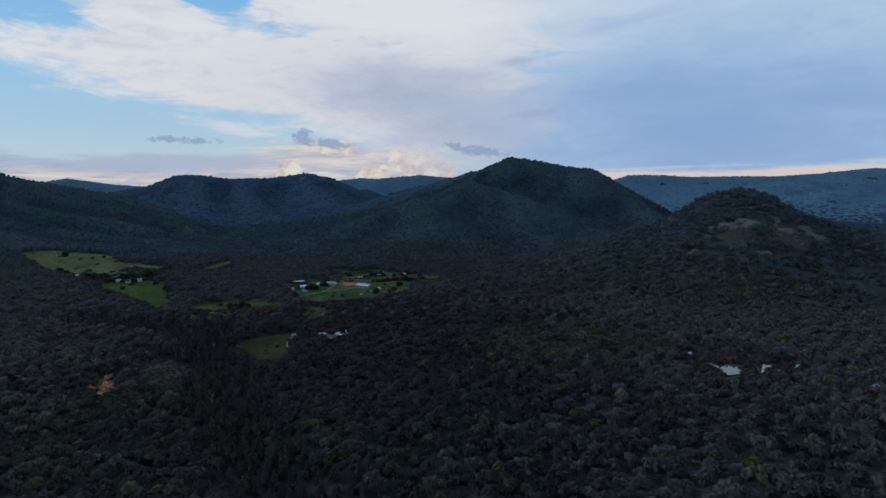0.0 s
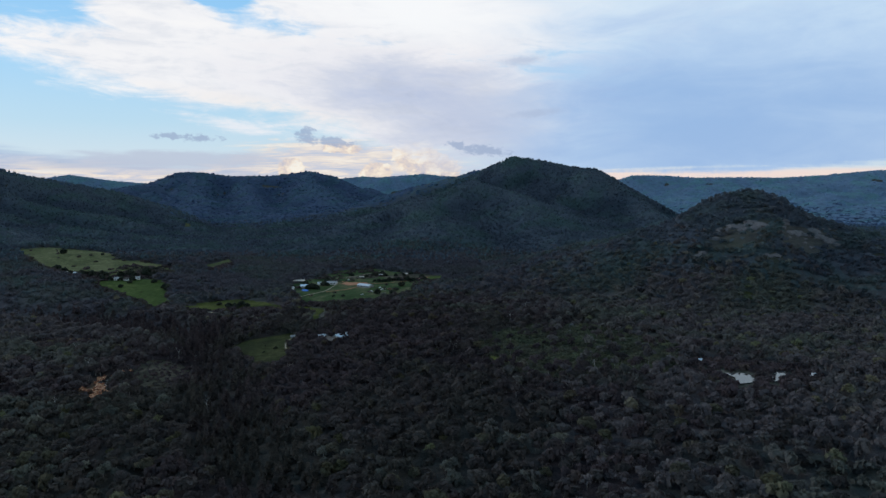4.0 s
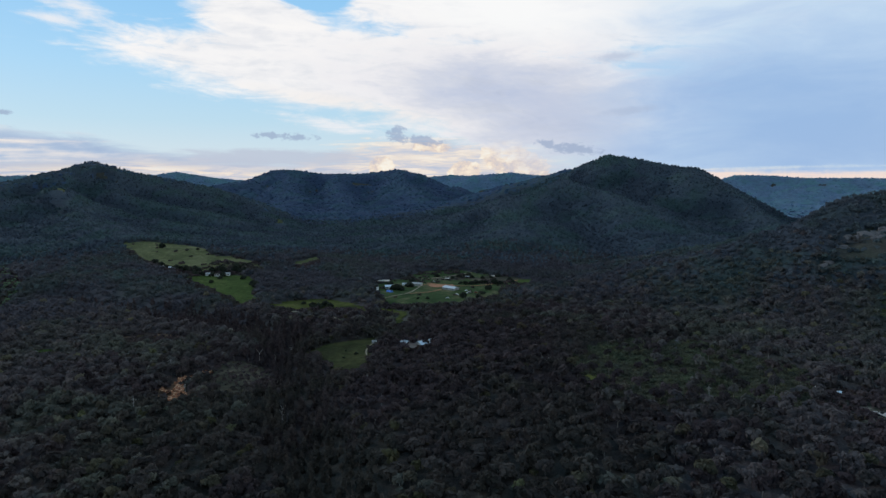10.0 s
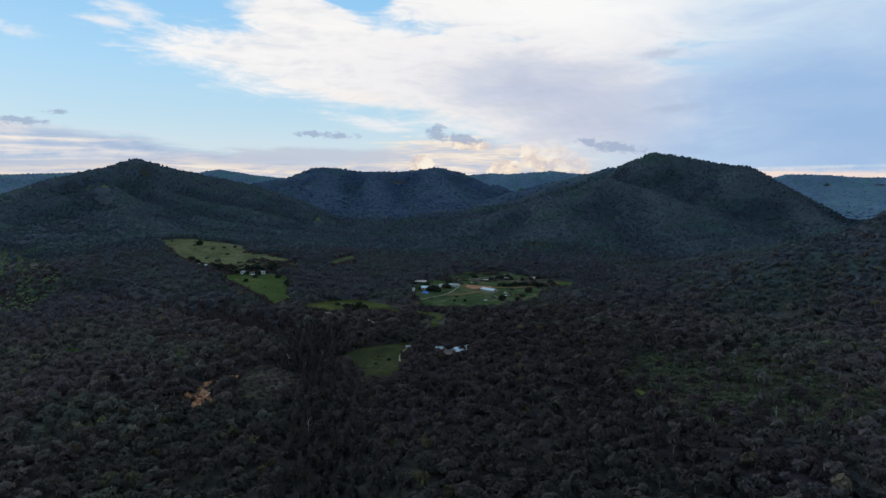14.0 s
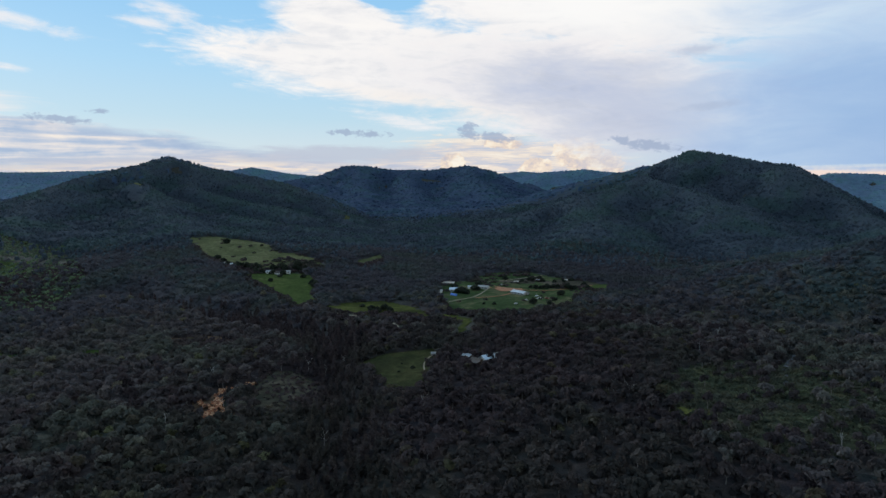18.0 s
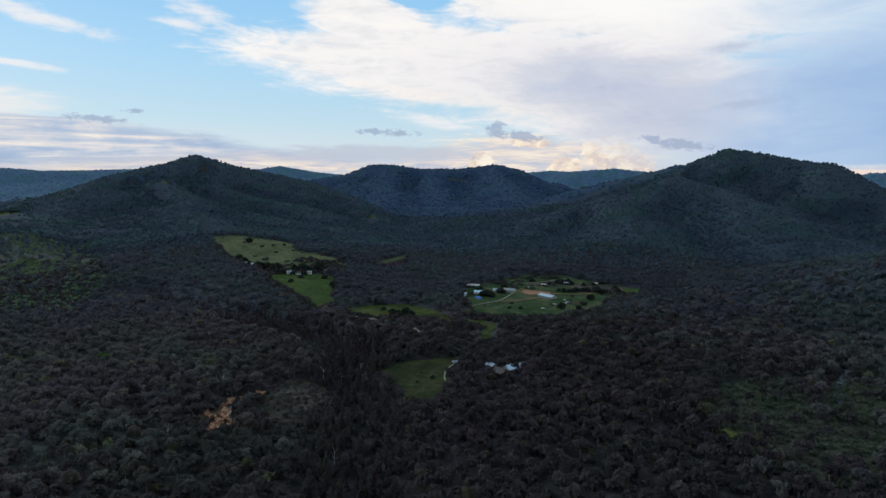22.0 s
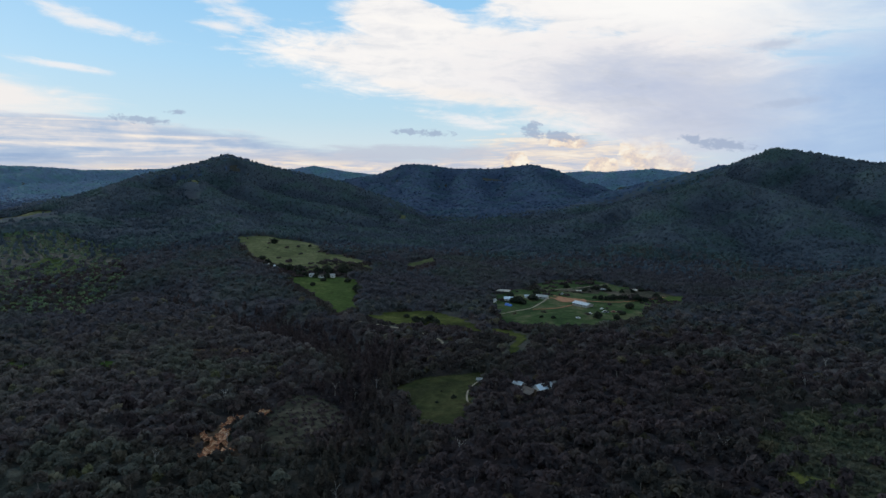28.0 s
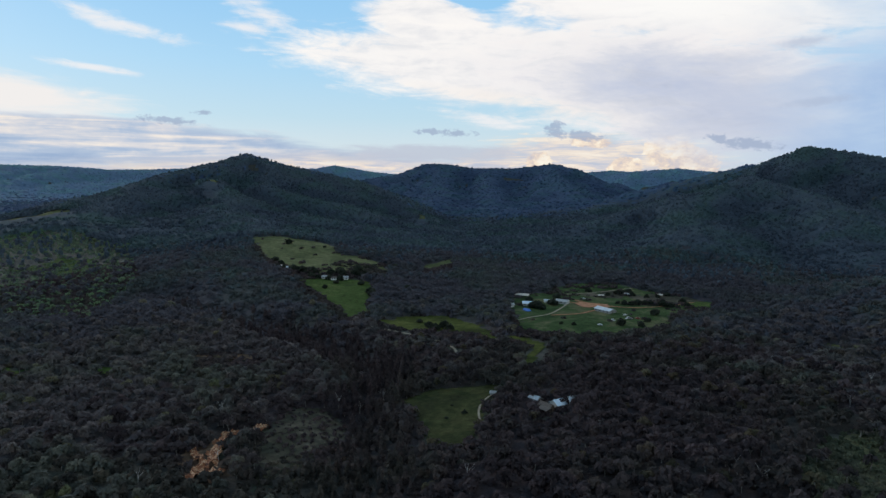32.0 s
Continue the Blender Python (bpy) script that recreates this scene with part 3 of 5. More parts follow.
HILLSIDE = [(-640, 585), (-1110, 900), (-1040, 985), (-850, 945), (-620, 750), (-530, 606)]
RAVINE = [(-215, 560), (-190, 525), (-172, 490), (-150, 440), (-130, 400)]
TRACKS = [
    ([(-128, 562), (-133, 558), (-135, 547), (-134, 535), (-131, 524), (-126, 513)], 1.1, "pale dirt drive curving along the edge of a field"),
    ([(-177, 766), (-167, 788), (-155, 810), (-151, 841), (-149, 875)], 2.0, "pale dirt track across the farm grass"),
]
RED_TRACKS = [([(-146, 901), (-130, 890), (-113, 882), (-97, 881), (-75, 887), (-50, 910), (-24, 941)], 2.6), ([(-141, 891), (-125, 885), (-108, 889)], 5.0), ([(-151, 806), (-136, 817), (-126, 829), (-116, 851)], 2.6)]
PALE_TRACKS = [([(-169, 929), (-145, 958), (-118, 984), (-94, 1004)], 2.0), ([(-290, 696), (-245, 682), (-213, 668), (-197, 655), (-190, 645), (-186, 636)], 2.0), ([(-335, 935), (-305, 947), (-265, 950)], 3.0)]
ROAD = [(132, 720), (130, 678), (125, 633), (126, 612), (122, 594), (114, 576), (103, 544), (97, 511)]

build_ground()
patch("farm_field", FARM, YARD, "green farm paddock with worn dry patches", "field", 4)
patch("hill_field", UPPER, PASTURE, "dry yellow-green pasture on a gentle slope", "field", 4)
patch("small_field", SMALL, PASTURE, "small dry clearing between trees", "field", 4)
patch("meadow", MEADOW_LINE, MEADOW, "bright green meadow below the farmhouses", "field", 3)
patch("meadow_strip", STRIP, LUSH, "green grass strip among trees", "field", 3)
patch("meadow_strip", STRIP_EAST, LUSH, "narrow green clearing beside the creek trees", "field", 3)
patch("house_field", HOUSE_FIELD, OLIVE, "green paddock beside a curved dirt drive", "field", 2.5, fray=6)
patch("summit_clearing", SUMMIT, PASTURE, "bare dry clearing high on the wooded hill", "clearing", 6)
patch("gap_clearing", GAP, PASTURE, "pale clearing at the foot of the hills", "clearing", 6)
patch("bare_ground", BARE, RED_SCRUB, "bare reddish strip of earth in the bush", "clearing", 2.5)
patch("scrub_flat", FLAT, SPARSE, "open scrubby flat with thin grass", "clearing", 2.5)
patch("heath_ground", HEATH, HEATH_TURF, "open heath with low green bushes", "clearing", 3)
patch("yellow_grass", YELLOW, YELLOW_TURF, "bright yellow-green grass patch", "clearing", 1.5, lift=0.9, fray=4)
patch("hillside_grass", [(-821, 752), (-856, 843), (-754, 830), (-650, 739), (-702, 715)], MEADOW, "green grassy hillside with thin trees", "clearing", 6, fray=40)
patch("hillside_grass", [(-680, 628), (-662, 651), (-613, 645), (-616, 618), (-646, 605)], MEADOW, "green grass patch low on the hillside", "clearing", 4, fray=30)
patch("hillside_grass", [(-983, 964), (-971, 986), (-933, 987), (-935, 945)], OLIVE, "dry grass patch high on the hillside", "clearing", 6, fray=30)
patch("grass_glade", [(-413, 508), (-398, 518), (-384, 513), (-389, 505)], MEADOW, "small green glade in the bush", "clearing", 2)
patch("grass_glade", [(-471, 488), (-445, 494), (-437, 488), (-459, 480)], MEADOW, "narrow green glade beside the creek", "clearing", 2)
patch("grass_glade", [(302, 671), (326, 671), (323, 666), (303, 665)], OLIVE, "pale clearing at the foot of the rocky hill", "clearing", 3)
patch("grass_glade", [(70, 782), (85, 770), (90, 758), (73, 762)], PASTURE, "pale grass gap in dark forest", "clearing", 2)
patch("far_field", [(1720, 2330), (1760, 2400), (1860, 2380), (1840, 2290)], HAZY_PASTURE, "pale field on a far hillside", "field", 12)
patch("far_field", [(-1341, 1073), (-1296, 1113), (-1183, 1127), (-1159, 1107), (-1242, 1073), (-1266, 1023)], PASTURE, "narrow pale field on the hill's shoulder", "field", 6)


def erosion(x, y):
    cut = np.abs(swell(x + y, (x - y) * 0.6, 4.2, 31) - 0.5) * 2
    return 2.4 * (1 - cut) ** 2 + 1.2 * swell(x, y, 2.1, 33) - 1.6 * swell(x, y, 16, 32) + 0.9


SCAR_ARMS = [[(-226, 406), (-227, 415), (-231, 428), (-241, 440), (-242, 450), (-238, 457), (-232, 465)], [(-231, 428), (-224, 421), (-219, 414)], [(-246, 430), (-232, 421)]]
for arm, width in zip(SCAR_ARMS, (3.1, 2.3, 2.0)):
    outline = [(p.x, p.y) for p in smooth_line(arm, 2.0)]
    patch("eroded_bank", None, SCAR_EARTH, "eroded bank of raw orange and cream earth", "bank", 0.8, 0.3, erosion, 0.0, band=(outline, width))
patch("scar_ground", [(-254, 428), (-246, 446), (-236, 446), (-228, 434), (-214, 420), (-216, 402), (-232, 402), (-246, 416)], RED_SCRUB, "dark reddish earth below the eroded bank", "clearing", 2.0, 0.25, fray=12)
patch("pond_bank", MUD_LINE, MUD, "muddy bank with patchy weeds round ponds", "bank", 2.0, 0.3)


def pool(name, polygon, label, lift=0.75):
    """A level sheet of water with a shallow edge."""
    base = float(np.max(land(np.array([p[0] for p in polygon]), np.array([p[1] for p in polygon])))) + lift
    pts = smooth_line(polygon + polygon[:1], 2.0)[:-1]
    n = len(pts)
    verts = [(p.x, p.y, base) for p in pts] + [(p.x, p.y, base - 0.8) for p in pts]
    faces = [tuple(range(n))] + [(i, i + n, (i + 1) % n + n, (i + 1) % n) for i in range(n)]
    return tagged(link_mesh(name, verts, faces, WATER), label, "pond", kind="structure")


pool("pond", POND, "still pond reflecting the pale evening sky")
pool("pond", POND_EAST, "small narrow pond beside weedy mud")
for line, width, label in TRACKS:
    ribbon("dirt_track", line, width, DIRT, label)
for line, width in RED_TRACKS:
    ribbon("red_track", line, width, RED_DIRT, "red dirt farm track worn through grass", 0.85)
for line, width in PALE_TRACKS:
    ribbon("dirt_track", line, width, DIRT, "pale dirt track through paddock and trees")
patch("dry_ground", [(-92, 955), (-60, 985), (-20, 962), (-8, 935), (-45, 918), (-80, 925)], SPARSE, "dry brown ground behind the farm trees", "yard", 4, 0.6)
patch("dry_ground", [(-150, 940), (-120, 990), (-95, 985), (-105, 940)], SPARSE, "worn brown ground in the upper paddock", "yard", 4, 0.6)
patch("green_paddock", [(-40, 922), (-30, 945), (-14, 946), (-5, 935), (-13, 913), (-31, 907)], MEADOW, "fresh green paddock at the farm's end", "field", 3, 0.65, fray=8)
patch("ploughed_plot", [(-138, 1018), (-140, 1040), (-118, 1059), (-103, 1044), (-103, 1023)], PLOT_EARTH, "bare mauve-brown plot above the farm", "field", 3, 0.65, fray=8)
patch("red_yard", [(-147, 892), (-129, 886), (-102, 882), (-97, 872), (-112, 862), (-134, 868)], RED_DIRT, "bare red earth yard behind the shed", "yard", 2.5, 0.8)
ribbon("road", ROAD, 3.8, ASPHALT, "grey asphalt road winding through trees", 0.9, "road")
creek_line = [(-215, 548), (-207, 533), (-196, 512), (-187, 494), (-172, 466), (-158, 440), (-142, 405)]
ribbon("creek", creek_line[:4], 2.0, WATER, "narrow dark creek reflecting the sky", 0.5, "creek")

# ---- trees ----
def sheet(rng, centre, normal, size):
    """One leaf clump: a bent quad's four corners."""
    normal = normal / np.linalg.norm(normal)
    side = np.cross(normal, rng.normal(size=3))
    side /= np.linalg.norm(side)
    up = np.cross(normal, side)
    w, h = size * rng.uniform(0.7, 1.3), size * rng.uniform(0.6, 1.1)
    bend = normal * size * rng.uniform(-0.35, 0.35)
    return [centre - side * w - up * h * 0.6 + bend, centre + side * w * 0.8 - up * h, centre + side * w + up * h * 0.7 + bend, centre - side * w * 0.7 + up * h]


def stick(a, b, ra, rb, sides=4):
    """A tapered limb from a to b as quads."""
    a, b = np.array(a, float), np.array(b, float)
    d = (b - a) / np.linalg.norm(b - a)
    u = np.cross(d, [0.3, 0.9, 0.2])
    u /= np.linalg.norm(u)
    v = np.cross(d, u)
    ring = [(math.cos(2 * math.pi * i / sides), math.sin(2 * math.pi * i / sides)) for i in range(sides)]
    low = [a + ra * (c * u + s * v) for c, s in ring]
    high = [b + rb * (c * u + s * v) for c, s in ring]
    return [[low[i], low[(i + 1) % sides], high[(i + 1) % sides], high[i]] for i in range(sides)]


def clump(rng, middle, r, count, upright=0.0):
    """A ragged mass of leaf sprays about a middle, thicker above than below."""
    out = []
    turn = rng.uniform(0, 6.28)
    for i in range(count):
        up = 1.0 - 1.35 * (i + rng.uniform(0.1, 0.9)) / count
        a, flat = turn + 2.4 * i + rng.uniform(-0.4, 0.4), math.sqrt(max(0.0, 1 - up * up))
        way = np.array([math.cos(a) * flat, math.sin(a) * flat, up])
        lean = way * np.array([1, 1, 1 - upright]) + rng.normal(size=3) * 0.33
        out.append(sheet(rng, middle + way * r * rng.uniform(0.62, 1.02) * np.array([1, 1, 0.9]), lean, r * rng.uniform(0.42, 0.66)))
    return out


def dome(rng, middle, r, sides, rings):
    """A low rounded crown as separate quads, open below, dented and ragged, for trees far off."""
    turn = rng.uniform(0, 6.28)
    levels = [0.24 * math.pi, -0.08 * math.pi, -0.26 * math.pi][:rings]
    loops = []
    for level in levels:
        loop = []
        for i in range(sides):
            a, out = turn + 6.283 * (i + rng.uniform(-0.25, 0.25)) / sides, r * rng.uniform(0.68, 1.28)
            loop.append(middle + np.array([math.cos(a) * math.cos(level) * out, math.sin(a) * math.cos(level) * out, math.sin(level) * out * 0.85]))
        loops.append(loop)
    top = middle + np.array([rng.uniform(-0.2, 0.2) * r, rng.uniform(-0.2, 0.2) * r, r * rng.uniform(0.75, 1.0)])
    out = [[top, loops[0][i], loops[0][i + 1], loops[0][(i + 2) % sides]] for i in range(0, sides, 2)]
    for a, b in zip(loops, loops[1:]):
        out += [[a[i], b[i], b[(i + 1) % sides], a[(i + 1) % sides]] for i in range(sides)]
    return out


def gum(seed, lumps, leaves, size, limbs=3, shape="round", sprays_each=9, low=0.0, sides=4):
    """A tree about 14 m high, or lower: lists of leaf quads and of bark quads. Clumps of leaves with loose sprays about them."""
    rng = np.random.default_rng(seed)
    tall = rng.uniform(12, 16) - low
    fork = np.array([rng.uniform(-0.8, 0.8), rng.uniform(-0.8, 0.8), tall * rng.uniform(0.4, 0.55)])
    leaf, bark = [], []
    if limbs:
        bark += stick((0, 0, -0.8), fork, 0.34, 0.22)
    spin = rng.uniform(0, 6.28)
    for i in range(lumps):
        t = (i + rng.uniform(0, 0.8)) / lumps
        if shape == "spire":
            z = tall * (0.22 + 0.75 * t)
            out, r = (1 - t) * 0.9 * rng.uniform(0.2, 1), 2.3 * (1.1 - t) + 0.4
        elif shape == "bush":
            z, out, r = rng.uniform(0.3, 0.9), rng.uniform(0, 1.5), rng.uniform(0.9, 1.5)
        elif shape == "mound":
            z, out, r = rng.uniform(3.4, 4.8) - 1.0 * (i > 0), 3.0 * (i > 0), rng.uniform(4.6, 5.6) - 1.3 * (i > 0)
        else:
            out = 4.0 * math.sqrt(t) * rng.uniform(0.7, 1.05) if i else 0.4
            z, r = tall - 2.6 - 0.30 * out**1.45 * rng.uniform(0.6, 1.4) - rng.uniform(0, 1.4), rng.uniform(1.9, 2.8)
        angle = spin + i * 2.4
        middle = np.array([math.cos(angle) * out, math.sin(angle) * out, z])
        if 0 < i <= limbs and shape == "round":
            bark += stick(fork, middle, 0.2, 0.07, 3)
        leaf += dome(rng, middle, r, sides, 2) if shape == "mound" else clump(rng, middle, r, sprays_each, 0.75 if shape == "spire" else 0.0)
        for j in range(leaves):
            way = rng.normal(size=3)
            way[2] = way[2] * 0.7 + 0.35
            way /= np.linalg.norm(way)
            leaf.append(sheet(rng, middle + way * r * np.array([1.1, 1.1, 0.9]) * rng.uniform(0.9, 1.2), way + np.array([0, 0, 0.5]) + rng.normal(size=3) * 0.4, size * rng.uniform(0.6, 1.3)))
    return np.array(leaf), np.array(bark).reshape(-1, 4, 3)


def scatter(spacing, seed, box):
    x0, y0, x1, y1 = box
    rng = np.random.default_rng(seed)
    gx, gy = np.meshgrid(np.arange(x0, x1, spacing), np.arange(y0, y1, spacing))
    x = gx.ravel() + rng.uniform(-0.48, 0.48, gx.size) * spacing
    y = gy.ravel() + rng.uniform(-0.48, 0.48, gx.size) * spacing
    return x, y


def in_view(x, y):
    """Inside the wedge of land that the flight looks over, and not hidden behind a hill."""
    seen = np.zeros(x.shape, bool)
    for ex, ey, low, high in ((0, 0, -42, 44), (-24, 200, -60, 18), (-8, 75, -52, 30)):
        a = np.degrees(np.arctan2(x - ex, y - ey))
        seen |= (a > low) & (a < high) & (np.hypot(x - ex, y - ey) > 190)
    return seen


def in_sight(x, y):
    """Not hidden behind a hill, as seen from the middle of the flight."""
    top, any_sight = land(x, y) + 24, np.zeros(x.shape, bool)
    for ex, ey, ez in ((0.0, 0.0, 10.0), (-24.0, 200.0, 10.0)):
        clear = np.ones(x.shape, bool)
        for s in np.linspace(0.45, 0.97, 9):
            clear &= land(ex + (x - ex) * s, ey + (y - ey) * s) < ez + (top - ez) * s + 8
        any_sight |= clear
    return any_sight


def sites(spacing, seed, box, nearest, farthest):
    """Places for trees between two distances, where forest stands and can be seen."""
    x, y = scatter(spacing, seed, box)
    for test in (lambda a, b: (zone(a, b) >= nearest) & (zone(a, b) < farthest), in_view, lambda a, b: wooded(a, b, rng), in_sight):
        keep = test(x, y)
        x, y = x[keep], y[keep]
    return x, y


EYE = (-12.0, 100.0)
CLEARINGS = [FLAT, FARM, UPPER, SMALL, MEADOW_LINE, STRIP, STRIP_EAST, HOUSE_FIELD, SUMMIT, GAP, BARE, [(-413, 508), (-398, 518), (-384, 513), (-389, 505)], [(-471, 488), (-445, 494), (-437, 488), (-459, 480)], [(302, 671), (326, 671), (323, 666), (303, 665)], [(70, 782), (85, 770), (90, 758), (73, 762)], [(1720, 2330), (1760, 2400), (1860, 2380), (1840, 2290)], [(-1341, 1073), (-1296, 1113), (-1183, 1127), (-1159, 1107), (-1242, 1073), (-1266, 1023)]]
PONDS = [POND, POND_EAST]
THIN = [(HEATH, 0.22), (YELLOW, 0.0), (HILLSIDE, 0.16), (MUD_LINE, 0.1)]
LINES = [(t[0], t[1] * 0.5 + 2.5) for t in TRACKS] + [(t[0], 5.5) for t in PALE_TRACKS] + [(arm, 6.5) for arm in SCAR_ARMS] + [(ROAD, 3.2), (creek_line[:3], 1.5)]
PLOTS = [(-96, 549, 9.5), (-134, 554, 5), (164, 419, 6), (216, 380, 6), (-432, 847, 5), (-421, 849, 5), (-412, 858, 5), (-385, 889, 6), (-497, 866, 5), (-514, 877, 5), (444, 596, 14), (313, 668, 8), (340, 806, 11), (362, 804, 12), (384, 802, 11), (425, 800, 12), (445, 800, 12), (465, 802, 10), (409, 830, 9), (295, 752, 7), (372, 730, 8), (490, 810, 8), (516, 803, 6), (534, 793, 7), (443, 594, 9), (232, 335, 5), (330, 459, 6)]


def wooded(x, y, rng, margin=True):
    wx, wy = x + (swell(x, y, 14, 41) - 0.5) * 8, y + (swell(x, y, 14, 42) - 0.5) * 8
    keep = np.ones(x.shape, bool)
    for reach in (1.0, 1.03, 1.06):
        # trees just this side of a clearing would stand in front of it
        sx, sy = EYE[0] + (wx - EYE[0]) * reach, EYE[1] + (wy - EYE[1]) * reach
        for polygon in CLEARINGS:
            keep &= ~inside(sx, sy, polygon)
        for px, py, gap in PLOTS:
            keep &= np.hypot(sx - px, sy - py) > gap
    for reach in (1.0, 1.025, 1.05, 1.075, 1.1):
        for polygon in PONDS:
            keep &= ~inside(x * reach, 25 + (y - 25) * reach, polygon)
    keep &= (np.hypot((x - 174) / 26, (y - 388) / 44) > 1) & (np.hypot((x - 200) / 20, (y - 388) / 34) > 1)
    for polygon, share in THIN:
        keep &= ~inside(wx, wy, polygon) | (rng.uniform(size=x.shape) < share)
    for line, gap in LINES:
        keep &= along(x, y, line)[0] > gap
    return keep


def plant(name, label, x, y, size, tint, templates, materials, seed, squat=1.0, sink=0.0):
    """One mesh of many trees."""
    rng = np.random.default_rng(seed)
    pick = rng.integers(0, len(templates), x.shape)
    z = land(x, y)
    verts, kinds, tints = [], [], []
    for i, (leaf, bark) in enumerate(templates):
        at = np.flatnonzero(pick == i)
        if not len(at):
            continue
        body = np.concatenate([leaf, bark]).reshape(-1, 3)
        turn, s = rng.uniform(0, 6.28, len(at)), size[at]
        c, n = np.cos(turn)[:, None], np.sin(turn)[:, None]
        tall = s * rng.uniform(0.85, 1.2, len(at))
        vx = (body[:, 0] * c - body[:, 1] * n) * s[:, None] + x[at][:, None]
        vy = (body[:, 0] * n + body[:, 1] * c) * s[:, None] + y[at][:, None]
        vz = body[:, 2] * squat * tall[:, None] + z[at][:, None] - sink
        verts.append(np.stack([vx, vy, vz], -1).reshape(-1, 3))
        kinds.append(np.tile(np.r_[np.zeros(len(leaf)), np.ones(len(bark))], len(at)))
        tints.append(np.repeat(tint[at], len(body)))
    verts, kinds, tints = np.concatenate(verts), np.concatenate(kinds), np.concatenate(tints)
    me = quads_mesh(name, verts, np.arange(len(verts)).reshape(-1, 4), kinds, tints, materials)
    return tagged(new(name, me), label, "forest", kind="stuff")


rng = np.random.default_rng(5)
NEAR_GUMS = [gum(s, 5, 0, 0.8, 2, sprays_each=9, low=3.5) for s in range(12)]
HALF_GUMS = [gum(140 + s, 3, 0, 1.2, 0, "round", 7, 5.5) for s in range(9)]
MID_GUMS = [gum(20 + s, 1, 0, 1.0, 0, "mound") for s in range(12)]
FAR_GUMS = [gum(40 + s, 1, 0, 1.6, 0, "mound") for s in range(8)]
SPIRES = [gum(60 + s, 6, 0, 0.6, 1, "spire", 8) for s in range(4)]
BUSHES = [gum(80 + s, 3, 0, 0.5, 0, "bush", 6) for s in range(5)]


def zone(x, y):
    """Distance from mid-flight, wavering so that bands of detail and haze colour meet unevenly."""
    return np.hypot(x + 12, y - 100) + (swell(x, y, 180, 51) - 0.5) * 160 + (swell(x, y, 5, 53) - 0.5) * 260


def relief_shading(x, y, reach=75.0):
    """About 0 in gullies, 1 on spurs; paints relief shading into the leaf tint."""
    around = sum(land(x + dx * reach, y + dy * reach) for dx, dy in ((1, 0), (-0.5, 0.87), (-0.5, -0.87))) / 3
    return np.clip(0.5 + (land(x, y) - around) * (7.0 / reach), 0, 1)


def far_hazed(x, y, reach, rng):
    """Where leaves take on far-range haze blue; in the east it starts nearer."""
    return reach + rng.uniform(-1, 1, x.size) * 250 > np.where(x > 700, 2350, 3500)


x, y = sites(6.5, 1, (-620, 150, 420, 900), 0, 690)
creekside = along(x, y, CREEK)[0] < 17 + 13 * swell(x, y, 30, 52)
size, tint = rng.uniform(0.5, 0.92, x.size), np.clip(rng.beta(2, 2.4, x.size), 0, 0.97)
tint[rng.uniform(size=x.size) < 0.03] = 1.0
# the trees next to the flight stand singly
single = (y < 345) & (x > -235) & (x < 165) & ~creekside
order = np.flatnonzero(single)[:: max(1, int(single.sum() / 260))][:280]
rest = np.ones(x.size, bool)
rest[order] = False
SINGLES = list(zip(x[order], y[order], size[order]))
m = rest & ~creekside
# inside this ellipse the darker leaf copy paints the dim middle of the view
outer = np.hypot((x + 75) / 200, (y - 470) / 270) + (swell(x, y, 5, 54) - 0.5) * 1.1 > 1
for side, title, words, leaves in ((~outer, "valley_forest", "dense grey-green eucalypt forest on the valley floor", LEAF_NEAR), (outer, "open_forest", "grey-green eucalypt forest at the valley sides, brighter light in its colour", LEAF_OUTER)):
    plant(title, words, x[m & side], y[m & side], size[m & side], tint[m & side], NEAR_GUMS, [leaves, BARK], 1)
m = rest & creekside
plant("creek_trees", "dark spiky she-oaks crowded along the creek", x[m], y[m], size[m] * 1.1, tint[m] * 0.75, SPIRES, [LEAF_NEAR, BARK], 2)
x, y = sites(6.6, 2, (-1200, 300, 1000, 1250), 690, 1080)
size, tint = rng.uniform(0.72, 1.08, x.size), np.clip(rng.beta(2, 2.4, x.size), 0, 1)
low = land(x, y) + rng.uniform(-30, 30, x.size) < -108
# tint carries painted slope shading: darker gullies, paler spurs
tint = np.clip(tint * 0.55 + relief_shading(x, y) * 0.5 - 0.05, 0, 1)
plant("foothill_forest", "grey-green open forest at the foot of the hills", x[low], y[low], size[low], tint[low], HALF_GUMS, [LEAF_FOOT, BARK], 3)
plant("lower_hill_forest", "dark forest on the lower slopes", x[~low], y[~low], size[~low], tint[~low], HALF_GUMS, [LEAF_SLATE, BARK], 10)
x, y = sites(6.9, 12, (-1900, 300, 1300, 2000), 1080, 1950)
size, tint = rng.uniform(0.5, 0.76, x.size), np.clip(rng.beta(2, 2.4, x.size) * 0.5 + relief_shading(x, y) * 0.55 - 0.05, 0, 1)
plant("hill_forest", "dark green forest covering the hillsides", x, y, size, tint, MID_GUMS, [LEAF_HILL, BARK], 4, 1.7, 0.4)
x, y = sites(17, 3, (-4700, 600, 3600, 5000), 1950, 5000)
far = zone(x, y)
size, tint = rng.uniform(1.1, 1.5, x.size), np.clip(rng.beta(2, 2.2, x.size) * 0.4 + relief_shading(x, y, 120.0) * 0.6, 0, 1)
blue = far_hazed(x, y, far, rng)
plant("ridge_forest", "dark ridge forest behind the valley, haze blue in its colour", x[~blue], y[~blue], size[~blue], tint[~blue], FAR_GUMS, [LEAF_RIDGE, BARK], 5, 0.9, 1.2)
